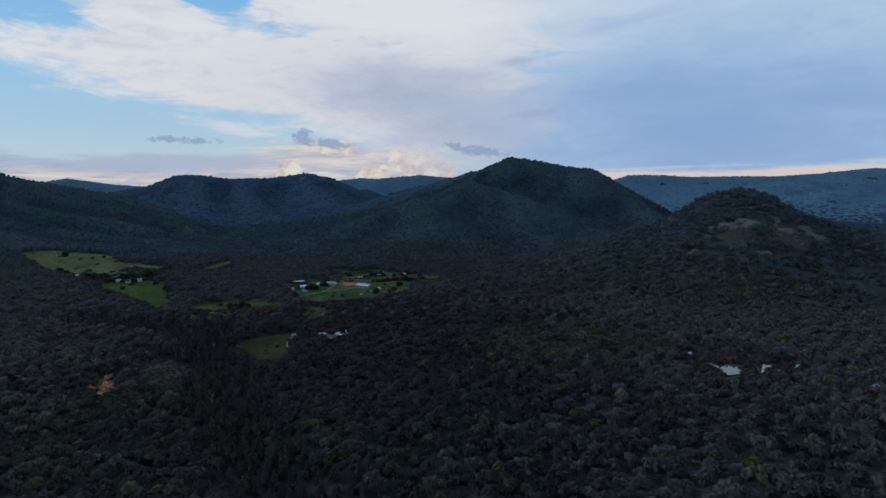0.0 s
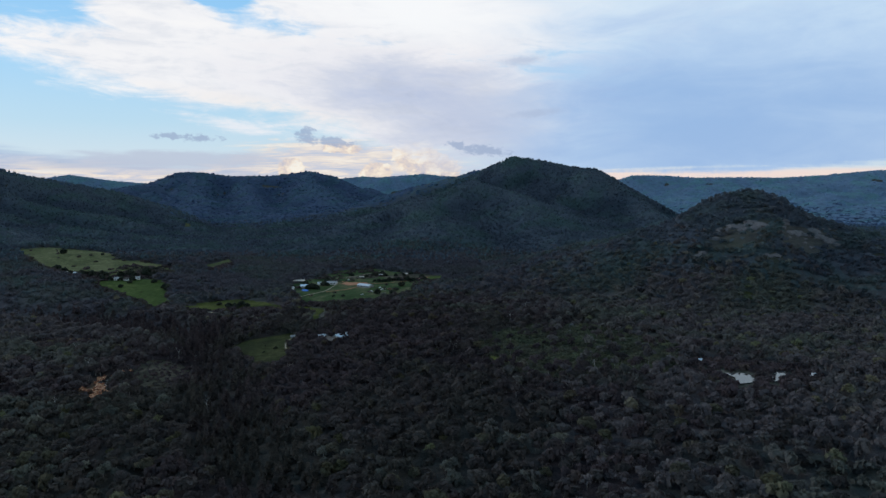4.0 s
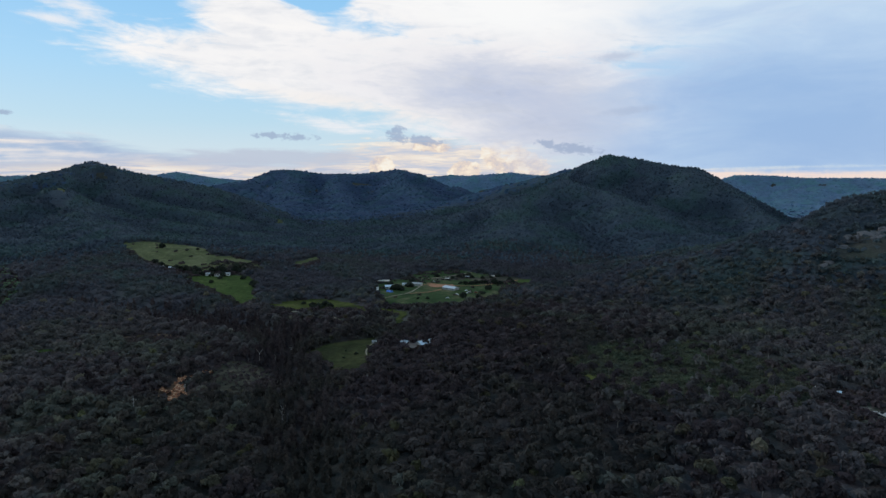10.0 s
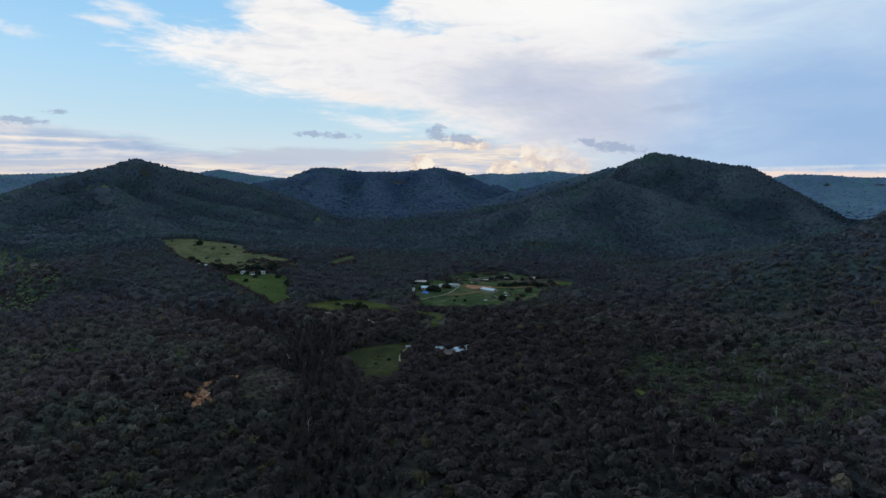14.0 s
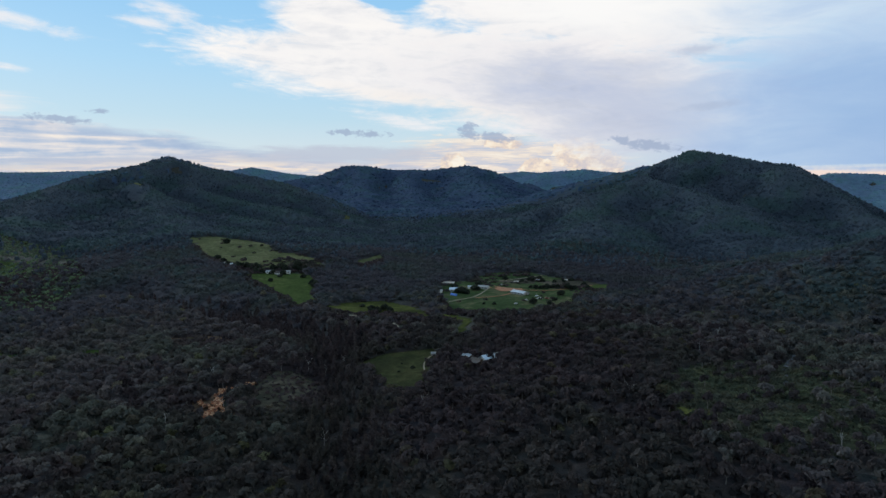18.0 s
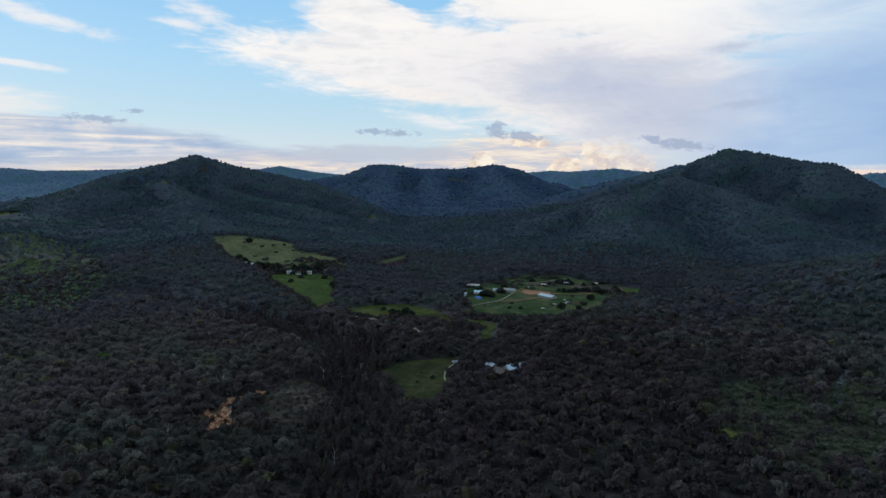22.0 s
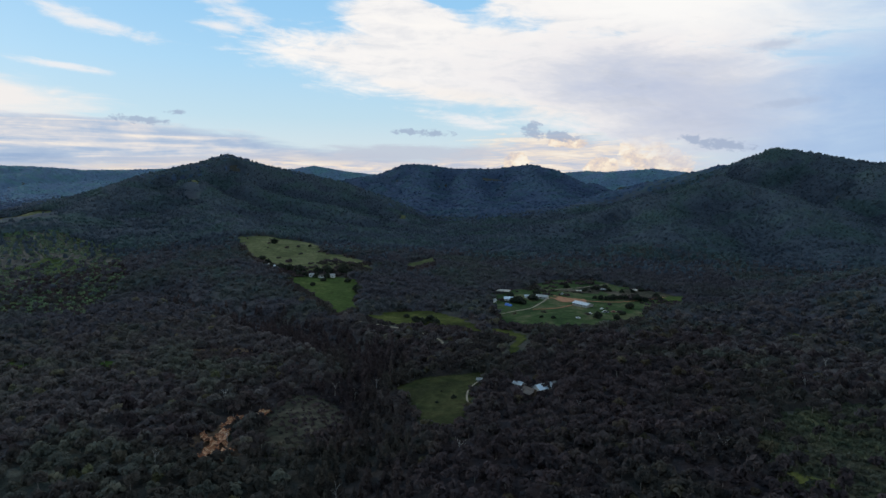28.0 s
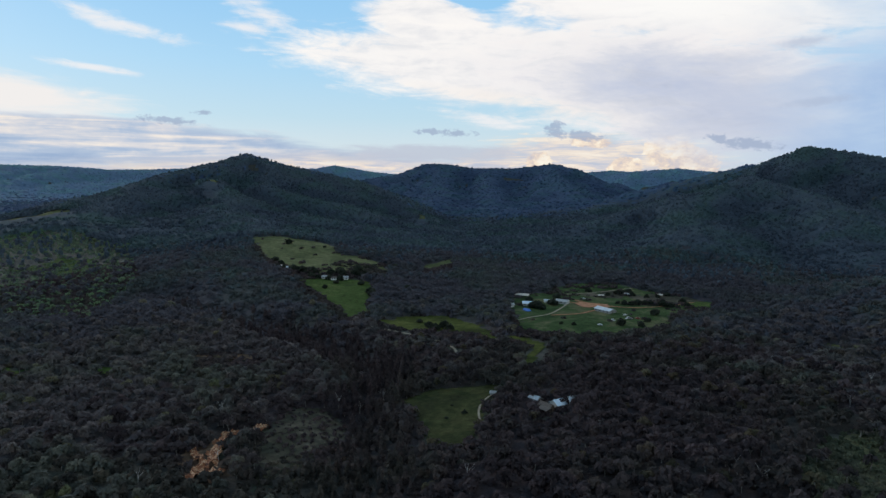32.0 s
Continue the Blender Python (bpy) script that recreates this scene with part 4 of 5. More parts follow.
plant("far_forest", "forest on the farthest ranges, haze blue-grey in its colour", x[blue], y[blue], size[blue], tint[blue], FAR_GUMS, [LEAF_FAR, BARK], 6, 0.88, 1.2)
x, y = scatter(3.9, 4, (-740, 300, 260, 1130))
keep = in_view(x, y) & (zone(x, y) < 1150)
x, y = x[keep], y[keep]
heath = inside(x, y, HEATH) | inside(x, y, YELLOW)
open_ground = np.zeros(x.shape, bool)
for polygon in CLEARINGS:
    open_ground |= inside(x, y, polygon)
for polygon in PONDS:
    for reach in (0.99, 1.0, 1.012, 1.024):
        open_ground |= inside(x * reach, 25 + (y - 25) * reach, polygon)
for line, gap in LINES:
    open_ground |= along(x, y, line)[0] < gap * 0.72
under = ~wooded(x, y, np.random.default_rng(1)) & ~open_ground & ~heath
flat = inside(x, y, FLAT)
farm = inside(x, y, FARM) & (rng.uniform(size=x.size) < np.where(y > 900, 0.28, 0.02) * (swell(x, y, 20, 71) > 0.52))
pick = farm | (flat & (rng.uniform(size=x.size) < 0.85)) | (inside(x, y, UPPER) & (rng.uniform(size=x.size) < np.where(x > -475, 0.45, 0.03) * (swell(x, y, 16, 72) > 0.55))) | (inside(x, y, BARE) & (rng.uniform(size=x.size) < 0.35)) | (heath & (rng.uniform(size=x.size) < 0.9)) | (under & (rng.uniform(size=x.size) < 0.85))
x, y, heath, flat = x[pick], y[pick], heath[pick], flat[pick]
size, tint = rng.uniform(0.6, 1.5, x.size) * np.where(flat, 0.55, 1.0), np.clip(rng.beta(2, 2, x.size), 0, 1)
plant("scrub", "low green bushes scattered over open heath", x[heath], y[heath], size[heath], tint[heath], BUSHES, [LEAF_SCRUB, BARK], 7)
plant("undergrowth", "dark undergrowth along the edges of clearings", x[~heath], y[~heath], size[~heath] * 1.3, tint[~heath], BUSHES, [LEAF_NEAR, BARK], 8)
x, y = scatter(7.2, 9, (-1120, 580, -525, 1000))
keep = in_view(x, y) & inside(x, y, HILLSIDE) & (rng.uniform(size=x.size) < 0.92 - 0.5 * (swell(x, y, 60, 61) > 0.62))
x, y = x[keep], y[keep]
plant("hillside_scrub", "light green scrub and young trees on the hillside", x, y, rng.uniform(0.35, 0.7, x.size), np.clip(rng.beta(2, 2, x.size), 0, 1), HALF_GUMS, [LEAF_SLOPE, BARK], 9)


def build_canopy():
    """The closed roof of leaves between the crowns of the forest on the hills."""
    az = np.radians(np.arange(-64, 47, 0.32))
    r = np.concatenate([np.arange(1170, 2000, 8.0), np.geomspace(2000, 5000, 130)])
    a, d = np.meshgrid(az, r)
    x, y = d * np.sin(a) - 12, 100 + d * np.cos(a)
    z = land(x, y) + 4.4 + 2.4 * swell(x, y, 11, 81) + 1.6 * swell(x, y, 27, 82)
    n, m = a.shape
    index = np.arange(n * m).reshape(n, m)
    quads = np.stack([index[:-1, :-1], index[:-1, 1:], index[1:, 1:], index[1:, :-1]], -1).reshape(-1, 4)
    cx, cy = x.ravel()[quads].mean(1), y.ravel()[quads].mean(1)
    mix_rng = np.random.default_rng(83)
    reach = zone(cx, cy)
    keep = in_view(cx, cy) & ~inside(cx, cy, HILLSIDE)
    for polygon in CLEARINGS:
        keep &= ~inside(cx, cy, polygon) & ~inside(EYE[0] + (cx - EYE[0]) * 1.004, EYE[1] + (cy - EYE[1]) * 1.004, polygon)
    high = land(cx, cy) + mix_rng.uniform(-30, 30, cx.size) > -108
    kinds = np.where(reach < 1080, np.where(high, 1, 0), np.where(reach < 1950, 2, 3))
    kinds = np.where(far_hazed(cx, cy, reach, mix_rng), 4, kinds)
    quads, kinds = quads[keep], kinds[keep]
    used, quads, shared = np.unique(quads, return_inverse=True, return_counts=True)
    verts = np.stack([x, y, z], -1).reshape(-1, 3)[used]
    verts[:, 2] -= np.where(shared < 4, 4.5, 0.0)
    me = quads_mesh("forest_canopy", verts, quads.reshape(-1, 4), kinds, np.clip(mix_rng.beta(2, 2.4, len(verts)) * 0.4 + relief_shading(verts[:, 0], verts[:, 1], 90.0) * 0.5 - 0.05, 0, 1), [LEAF_FOOT, LEAF_SLATE, LEAF_HILL, LEAF_RIDGE, LEAF_FAR])
    me.polygons.foreach_set("use_smooth", [True] * len(me.polygons))
    tagged(new("forest_canopy", me), "closed dark canopy of the hill forest between crowns", "forest", kind="stuff")


def build_understorey(name, label, box, step, nearest, farthest, low, swing, materials, seed):
    """Saplings and lower boughs that close the gaps between the trunks, as one uneven leafy sheet."""
    mix_rng = np.random.default_rng(seed)
    gx, gy = np.meshgrid(np.arange(box[0], box[2], step), np.arange(box[1], box[3], step))
    gx, gy = gx + mix_rng.uniform(-0.35, 0.35, gx.shape) * step, gy + mix_rng.uniform(-0.35, 0.35, gx.shape) * step
    cx, cy = gx[:-1, :-1].ravel() + step / 2, gy[:-1, :-1].ravel() + step / 2
    d = np.hypot(cx + 12, cy - 100)
    at = np.flatnonzero((d >= nearest) & (d < farthest) & in_view(cx, cy))
    at = at[wooded(cx[at], cy[at], mix_rng)]
    for polygon, share in THIN:
        at = at[~inside(cx[at], cy[at], polygon)]
    index = np.arange(gx.size).reshape(gx.shape)
    quads = np.stack([index[:-1, :-1], index[:-1, 1:], index[1:, 1:], index[1:, :-1]], -1).reshape(-1, 4)[at]
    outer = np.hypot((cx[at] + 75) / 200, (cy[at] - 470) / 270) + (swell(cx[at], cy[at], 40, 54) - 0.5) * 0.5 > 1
    high = land(cx[at], cy[at]) + mix_rng.uniform(-20, 20, at.size) > -108
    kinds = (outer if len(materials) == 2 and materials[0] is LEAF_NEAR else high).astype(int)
    used, quads, shared = np.unique(quads, return_inverse=True, return_counts=True)
    x, y = gx.ravel()[used], gy.ravel()[used]
    rise = low + swing * (0.6 * swell(x, y, 6, seed) + 0.4 * mix_rng.uniform(size=x.size))
    # the edge of the sheet comes down to the ground
    z = land(x, y) + np.where(shared < 4, 0.1, rise)
    me = quads_mesh(name, np.stack([x, y, z], -1), quads.reshape(-1, 4), kinds, mix_rng.beta(2, 2.4, x.size) * 0.8, materials)
    me.polygons.foreach_set("use_smooth", [True] * len(me.polygons))
    tagged(new(name, me), label, "forest", kind="stuff")


build_canopy()
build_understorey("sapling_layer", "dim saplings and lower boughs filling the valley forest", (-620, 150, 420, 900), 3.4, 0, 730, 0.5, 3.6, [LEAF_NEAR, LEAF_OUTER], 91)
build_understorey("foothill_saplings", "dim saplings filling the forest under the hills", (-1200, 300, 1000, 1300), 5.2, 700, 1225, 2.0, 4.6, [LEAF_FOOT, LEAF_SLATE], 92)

x, y = scatter(12.0, 14, (-330, -120, 330, 330))
keep = ~in_view(x, y)
x, y = x[keep], y[keep]
plant("forest_below", "grey-green forest under the start of the flight", x, y, rng.uniform(0.7, 1.1, x.size), np.clip(rng.beta(2, 2, x.size), 0, 0.97), HALF_GUMS, [LEAF_NEAR, BARK], 15)

# ---- helpers for built things ----
def box(bm, x0, y0, z0, x1, y1, z1, bevel=0.0):
    made = bmesh.ops.create_cube(bm, size=1.0)["verts"]
    for v in made:
        v.co = Vector(((x0 + x1) / 2 + v.co.x * (x1 - x0), (y0 + y1) / 2 + v.co.y * (y1 - y0), (z0 + z1) / 2 + v.co.z * (z1 - z0)))
    if bevel:
        bmesh.ops.bevel(bm, geom=list({e for v in made for e in v.link_edges}), offset=bevel, segments=1, affect="EDGES")
    return made


def part(name, bm, material, parent, label=""):
    """Links a bmesh as one mesh object under a thing or a part."""
    me = bpy.data.meshes.new(name)
    bm.to_mesh(me)
    bm.free()
    me.materials.append(material)
    ob = new(name, me)
    ob.parent = parent
    return tagged(ob, label)


def boxed(name, dims, material, parent, label="", bevel=0.0):
    bm = bmesh.new()
    box(bm, *dims, bevel)
    return part(name, bm, material, parent, label)


def stand(name, x, y, turn, label, category, group="", lift=0.0):
    root = new(name)
    root.matrix_world = pose(x, y, float(land(x, y)) + 0.45 + lift, 0, 0, turn)
    return tagged(root, label, category, group)


def painted(name, a, b, scale=0.4, rough=0.6, metal=0.0):
    return surface(name, lambda k: k.ramp(k.noise(place_of(k), scale, 5, 0.65), (0.3, a), (0.7, b)), rough, metal=metal)


WHITE_TIN = painted("white_roof_sheet", lin(0.34, 0.37, 0.40), lin(0.68, 0.71, 0.74), 0.5, 0.45)
PALE_BLUE_TIN = painted("pale_blue_roof_sheet", lin(0.48, 0.60, 0.72), lin(0.66, 0.74, 0.80), 0.5, 0.4)
GREY_TIN = painted("weathered_roof_sheet", lin(0.24, 0.24, 0.24), lin(0.40, 0.39, 0.37), 0.5, 0.5)
TAN_TIN = painted("tan_roof_sheet", lin(0.34, 0.30, 0.25), lin(0.48, 0.43, 0.37), 0.5, 0.6)
RUST_TIN = painted("rusty_roof_sheet", lin(0.06, 0.048, 0.042), lin(0.13, 0.105, 0.09), 0.6, 0.7)
BOARD = painted("weatherboard", lin(0.42, 0.40, 0.36), lin(0.58, 0.56, 0.52), 0.8, 0.8)
WHITE_WALL = painted("white_wall", lin(0.66, 0.66, 0.64), lin(0.80, 0.80, 0.78), 0.8, 0.8)
DARK_GLASS = surface("window_glass", lambda k: lin(0.02, 0.025, 0.03), 0.08, spec=0.5)
TIMBER = painted("dark_timber", lin(0.08, 0.06, 0.045), lin(0.16, 0.12, 0.09), 1.0, 0.85)
TARP = painted("blue_tarpaulin", lin(0.03, 0.14, 0.55), lin(0.06, 0.22, 0.70), 0.6, 0.5)
CAR_WHITE = painted("white_car_paint", lin(0.50, 0.51, 0.52), lin(0.66, 0.66, 0.66), 0.5, 0.3)
CAR_RED = painted("red_car_paint", lin(0.18, 0.03, 0.02), lin(0.28, 0.05, 0.03), 0.5, 0.35)
RUBBER = painted("tyre_rubber", lin(0.02, 0.02, 0.02), lin(0.04, 0.04, 0.04), 2.0, 0.9)
STONE = surface("granite", lambda k: k.mix(k.step(k.noise(place_of(k), 0.35, 5, 0.7), 0.45, 0.62), k.ramp(k.noise(place_of(k), 0.12, 5, 0.6), (0.32, lin(0.10, 0.092, 0.096)), (0.52, lin(0.15, 0.133, 0.13)), (0.72, lin(0.28, 0.235, 0.195))), lin(0.11, 0.105, 0.11)), 0.9, lambda k: (k.noise(place_of(k), 0.5, 6), 1.0, 1.2))


def building(name, x, y, turn, length, width, wall, rise, walls, roof, label, windows=2, eave=0.6, category="house", group=""):
    """A gabled building: four walls with a door and windows let into them, and a roof of two slopes with ribs."""
    root = stand(name, x, y, turn, label, category, group)
    l, w, t = length / 2, width / 2, 0.2
    for s in (-1, 1):
        bm = bmesh.new()
        gaps = [(-l + length * (i + 0.5) / windows - 0.7, -l + length * (i + 0.5) / windows + 0.7) for i in range(windows)] if windows else []
        edge = -l
        for a, b in gaps:
            box(bm, edge, s * w - t / 2, -0.6, a, s * w + t / 2, wall)
            box(bm, a, s * w - t / 2, -0.6, b, s * w + t / 2, 0.9)
            box(bm, a, s * w - t / 2, 2.1, b, s * w + t / 2, wall)
            edge = b
        box(bm, edge, s * w - t / 2, -0.6, l, s * w + t / 2, wall)
        part("wall", bm, walls, root)
        for a, b in gaps:
            bm = bmesh.new()
            for d in ((a, 0.9, a + 0.08, 2.1), (b - 0.08, 0.9, b, 2.1), (a + 0.08, 0.9, b - 0.08, 0.98), (a + 0.08, 2.02, b - 0.08, 2.1)):
                box(bm, d[0], s * w - 0.06, d[1], d[2], s * w + 0.06, d[3])
            frame_part = part("window", bm, TIMBER, root, "dark framed window")
            boxed("pane", (a + 0.08, s * w - 0.02, 0.98, b - 0.08, s * w + 0.02, 2.02), DARK_GLASS, frame_part)
    for s in (-1, 1):
        bm = bmesh.new()
        pts = [(-w + t / 2, -0.6), (w - t / 2, -0.6), (w - t / 2, wall), (0, wall + rise), (-w + t / 2, wall)]
        front = [bm.verts.new((s * l - t / 2, p, q)) for p, q in pts]
        back = [bm.verts.new((s * l + t / 2, p, q)) for p, q in pts]
        bm.faces.new(front), bm.faces.new(back[::-1])
        for i in range(5):
            bm.faces.new((front[i], back[i], back[(i + 1) % 5], front[(i + 1) % 5]))
        bmesh.ops.recalc_face_normals(bm, faces=bm.faces)
        part("gable_wall", bm, walls, root)
    boxed("door", (l + t / 2, -0.5, -0.1, l + t / 2 + 0.06, 0.5, 2.0), TIMBER, root, "dark timber door")
    drop = rise / w * eave
    for s in (-1, 1):
        bm = bmesh.new()
        count = max(4, int(length / 0.9))
        for i in range(count):
            x0, x1 = -l - eave + (length + 2 * eave) * i / count, -l - eave + (length + 2 * eave) * (i + 1) / count
            h = 0.05 if i % 2 else 0.0
            ring = [bm.verts.new(v) for v in ((x0, s * (w + eave), wall - drop + 0.05 + h), (x1, s * (w + eave), wall - drop + 0.05 + h), (x1, 0, wall + rise + 0.05 + h), (x0, 0, wall + rise + 0.05 + h))]
            low = [bm.verts.new(v.co - Vector((0, 0, 0.12))) for v in ring]
            bm.faces.new(ring), bm.faces.new(low[::-1])
            for j in range(4):
                bm.faces.new((ring[j], low[j], low[(j + 1) % 4], ring[(j + 1) % 4]))
        bmesh.ops.recalc_face_normals(bm, faces=bm.faces)
        part("roof", bm, roof, root)
    boxed("ridge_cap", (-l - eave, -0.18, wall + rise + 0.06, l + eave, 0.18, wall + rise + 0.22), roof, root, bevel=0.05)
    return root


def shelter(name, x, y, turn, length, width, height, roof, label, group=""):
    """An open roof on posts."""
    root = stand(name, x, y, turn, label, "shelter", group)
    l, w = length / 2, width / 2
    bm = bmesh.new()
    top = [bm.verts.new(v) for v in ((-l, -w, height), (l, -w, height), (l, w, height + 0.9), (-l, w, height + 0.9))]
    low = [bm.verts.new(v.co - Vector((0, 0, 0.12))) for v in top]
    bm.faces.new(top), bm.faces.new(low[::-1])
    for j in range(4):
        bm.faces.new((top[j], low[j], low[(j + 1) % 4], top[(j + 1) % 4]))
    bmesh.ops.recalc_face_normals(bm, faces=bm.faces)
    part("roof", bm, roof, root)
    for i in range(4):
        px = -l + 0.3 + (length - 0.6) * i / 3
        boxed("post", (px - 0.08, -w + 0.2, -0.7, px + 0.08, -w + 0.36, height - 0.05), TIMBER, root)
        boxed("post", (px - 0.08, w - 0.36, -0.7, px + 0.08, w - 0.2, height + 0.7), TIMBER, root)
    return root


def vehicle(name, x, y, turn, paint, label, long=4.6, tall=1.5, category="car"):
    root = stand(name, x, y, turn, label, category, lift=0.05)
    l, w = long / 2, 0.9
    body = boxed("body", (-l, -w, 0.35, l, w, 0.95), paint, root, bevel=0.12)
    boxed("cabin", (-l * 0.55, -w + 0.1, 0.95, l * 0.45, w - 0.1, tall), paint, root, bevel=0.15)
    for s in (-1, 1):
        boxed("side_window", (-l * 0.45, s * (w - 0.1) - 0.02, 1.02, l * 0.35, s * (w - 0.1) + 0.02, tall - 0.12), DARK_GLASS, root)
        boxed("headlight", (l - 0.02, s * 0.6 - 0.15, 0.6, l + 0.03, s * 0.6 + 0.15, 0.75), WHITE_WALL, body)
    boxed("windscreen", (l * 0.45, -w + 0.2, 1.0, l * 0.45 + 0.03, w - 0.2, tall - 0.1), DARK_GLASS, root)
    for sx in (-1, 1):
        for sy in (-1, 1):
            bm = bmesh.new()
            bmesh.ops.create_cone(bm, cap_ends=True, segments=10, radius1=0.34, radius2=0.34, depth=0.22)
            bm.transform(pose(sx * l * 0.62, sy * w, 0.34, 90, 0, 0))
            wheel = part("wheel", bm, RUBBER, root, "black tyre")
            bm = bmesh.new()
            bmesh.ops.create_cone(bm, cap_ends=True, segments=8, radius1=0.18, radius2=0.18, depth=0.24)
            bm.transform(pose(sx * l * 0.62, sy * w, 0.34, 90, 0, 0))
            part("rim", bm, GREY_TIN, wheel)
    return root


# ---- the farm in the valley ----
building("farm_shed", -106, 849, -35, 20, 10, 2.6, 1.5, GREY_TIN, WHITE_TIN, "long farm shed with a white sheet-metal roof", 4, category="shed")
shelter("machinery_shelter", -203, 891, 0, 16, 8, 3.2, TAN_TIN, "open machinery shelter with a tan roof")
building("farmhouse", -187, 853, 10, 10, 8, 2.7, 1.6, BOARD, PALE_BLUE_TIN, "small farmhouse with a pale blue roof", 2)
building("farmhouse", -155, 878, -8, 13, 8, 2.7, 1.5, BOARD, GREY_TIN, "long grey-roofed farmhouse beside dark trees", 3)
building("farm_cottage", -202, 839, 30, 7, 5, 2.5, 1.2, WHITE_WALL, WHITE_TIN, "small white cottage at the edge of the paddock", 1)
building("garden_shed", -172, 877, 15, 5, 4, 2.3, 0.9, WHITE_WALL, WHITE_TIN, "little white shed among the farm trees", 0, category="shed")
tarp = stand("tarpaulin_stack", -180, 823, -35, "stack covered by a bright blue tarpaulin", "stack")
bm = bmesh.new()
for v in box(bm, -4.6, -1.8, -0.5, 4.6, 1.8, 1.9):
    if v.co.z > 0:
        v.co = Vector((v.co.x * 0.93, v.co.y * 0.55, v.co.z))
bmesh.ops.subdivide_edges(bm, edges=bm.edges, cuts=3, use_grid_fill=True)
for v in bm.verts:
    v.co += Vector((0, 0, 0.18)) * noise.noise(v.co * 0.9)
part("tarpaulin", bm, TARP, tarp)
boxed("rope", (-4.3, -1.05, 1.93, 4.3, -1.0, 1.99), TIMBER, tarp)
for x, y, turn, paint, label, long, tall in (
    (-80, 819, 20, CAR_WHITE, "white flatbed truck parked on farm grass", 6.5, 2.2), (-72, 823, 15, CAR_RED, "old red truck parked beside a white one", 5.0, 1.9),
    (-85, 836, 60, CAR_WHITE, "white car parked in the paddock", 4.4, 1.5), (-101, 778, 10, CAR_WHITE, "white car on the lower farm grass", 4.4, 1.5),
    (-93, 804, 35, CAR_WHITE, "white van beside farm trees", 4.4, 1.8),
    (-138, 913, 12, CAR_WHITE, "white car beside the upper farm track", 4.4, 1.5),
):
    vehicle("truck" if "truck" in label else "van" if "van" in label else "car", x, y, turn, paint, label, long, tall)
for x, y, turn, paint in ((-122, 935, 20, TAN_TIN), (-96, 957, -10, GREY_TIN), (-60, 962, 5, TAN_TIN)):
    shelter("animal_shelter", x, y, turn, 7, 4, 2.4, paint, "low animal shelter with a pale sheet roof", "paddock shelters")

# ---- houses below the hill field ----
building("white_cottage", -432, 847, 15, 7, 5, 2.6, 1.5, WHITE_WALL, GREY_TIN, "white cottage in a row below the pasture", 2, group="cottages under the pasture")
building("white_cottage", -421, 849, 10, 6, 5, 2.6, 1.4, WHITE_WALL, RUST_TIN, "white cottage with a rusty roof", 2, group="cottages under the pasture")
building("white_cottage", -412, 858, 20, 8, 5, 2.6, 1.4, WHITE_WALL, GREY_TIN, "long white cottage beside dark trees", 2, group="cottages under the pasture")
building("tin_shed", -385, 889, 25, 8, 5, 2.4, 1.0, WHITE_WALL, WHITE_TIN, "white tin shed among trees", 0, category="shed")
building("tin_shed", -497, 866, 30, 6, 4, 2.4, 0.9, WHITE_WALL, WHITE_TIN, "white tin shed at the pasture's edge", 0, category="shed")
building("tin_shed", -514, 877, 30, 5, 4, 2.2, 0.9, BOARD, TAN_TIN, "small tan-roofed shed beside the pasture", 0, category="shed")

# ---- the house in the bush ----
building("bush_house", -91, 555, 52, 12, 7, 2.6, 1.9, BOARD, PALE_BLUE_TIN, "house with a pale blue metal roof among trees", 3)
building("house_wing", -98, 546, -28, 8, 4, 2.6, 1.3, TIMBER, RUST_TIN, "rusty-roofed timber wing of the bush house", 2)
building("bush_shed", -107, 556, -25, 6, 3.5, 2.6, 1.1, GREY_TIN, WHITE_TIN, "white-roofed shed beside the bush house", 0, category="shed")
shelter("carport", -98, 540, -30, 7, 4, 2.5, RUST_TIN, "carport with a rusty roof beside the house")
building("small_shed", -85, 566, 20, 3.5, 3, 2.4, 0.9, WHITE_WALL, WHITE_TIN, "tiny white shed behind the house", 0, category="shed")
building("gate_shed", -133, 557, 10, 3, 2.2, 2.0, 0.6, GREY_TIN, GREY_TIN, "small grey shed where the drive ends", 0, category="shed")

vehicle("car", -103, 548, 40, CAR_WHITE, "white car parked beside the house wing")

# ---- the ponds ----
building("pond_shed", 164, 419, 10, 2.6, 2.0, 1.9, 0.5, WHITE_WALL, PALE_BLUE_TIN, "small pale blue shed near the pond", 0, 0.12, category="shed")
building("pond_hut", 159, 433, -20, 2.6, 2.2, 2.0, 0.5, WHITE_WALL, GREY_TIN, "little white hut in the scrub", 0, 0.12, category="shed")
building("tank_shed", 232, 335, 25, 3.2, 2.4, 2.0, 0.5, WHITE_WALL, WHITE_TIN, "small white-roofed shed in the open forest", 0, 0.12, category="shed")
building("track_hut", 330, 459, -15, 4.0, 3.0, 2.2, 0.6, WHITE_WALL, GREY_TIN, "pale hut among trees below the rocky hill", 0, 0.15, category="shed")
vehicle("caravan", 216, 381, 15, CAR_WHITE, "white caravan standing by the pond weeds", 5.0, 2.4, "caravan")



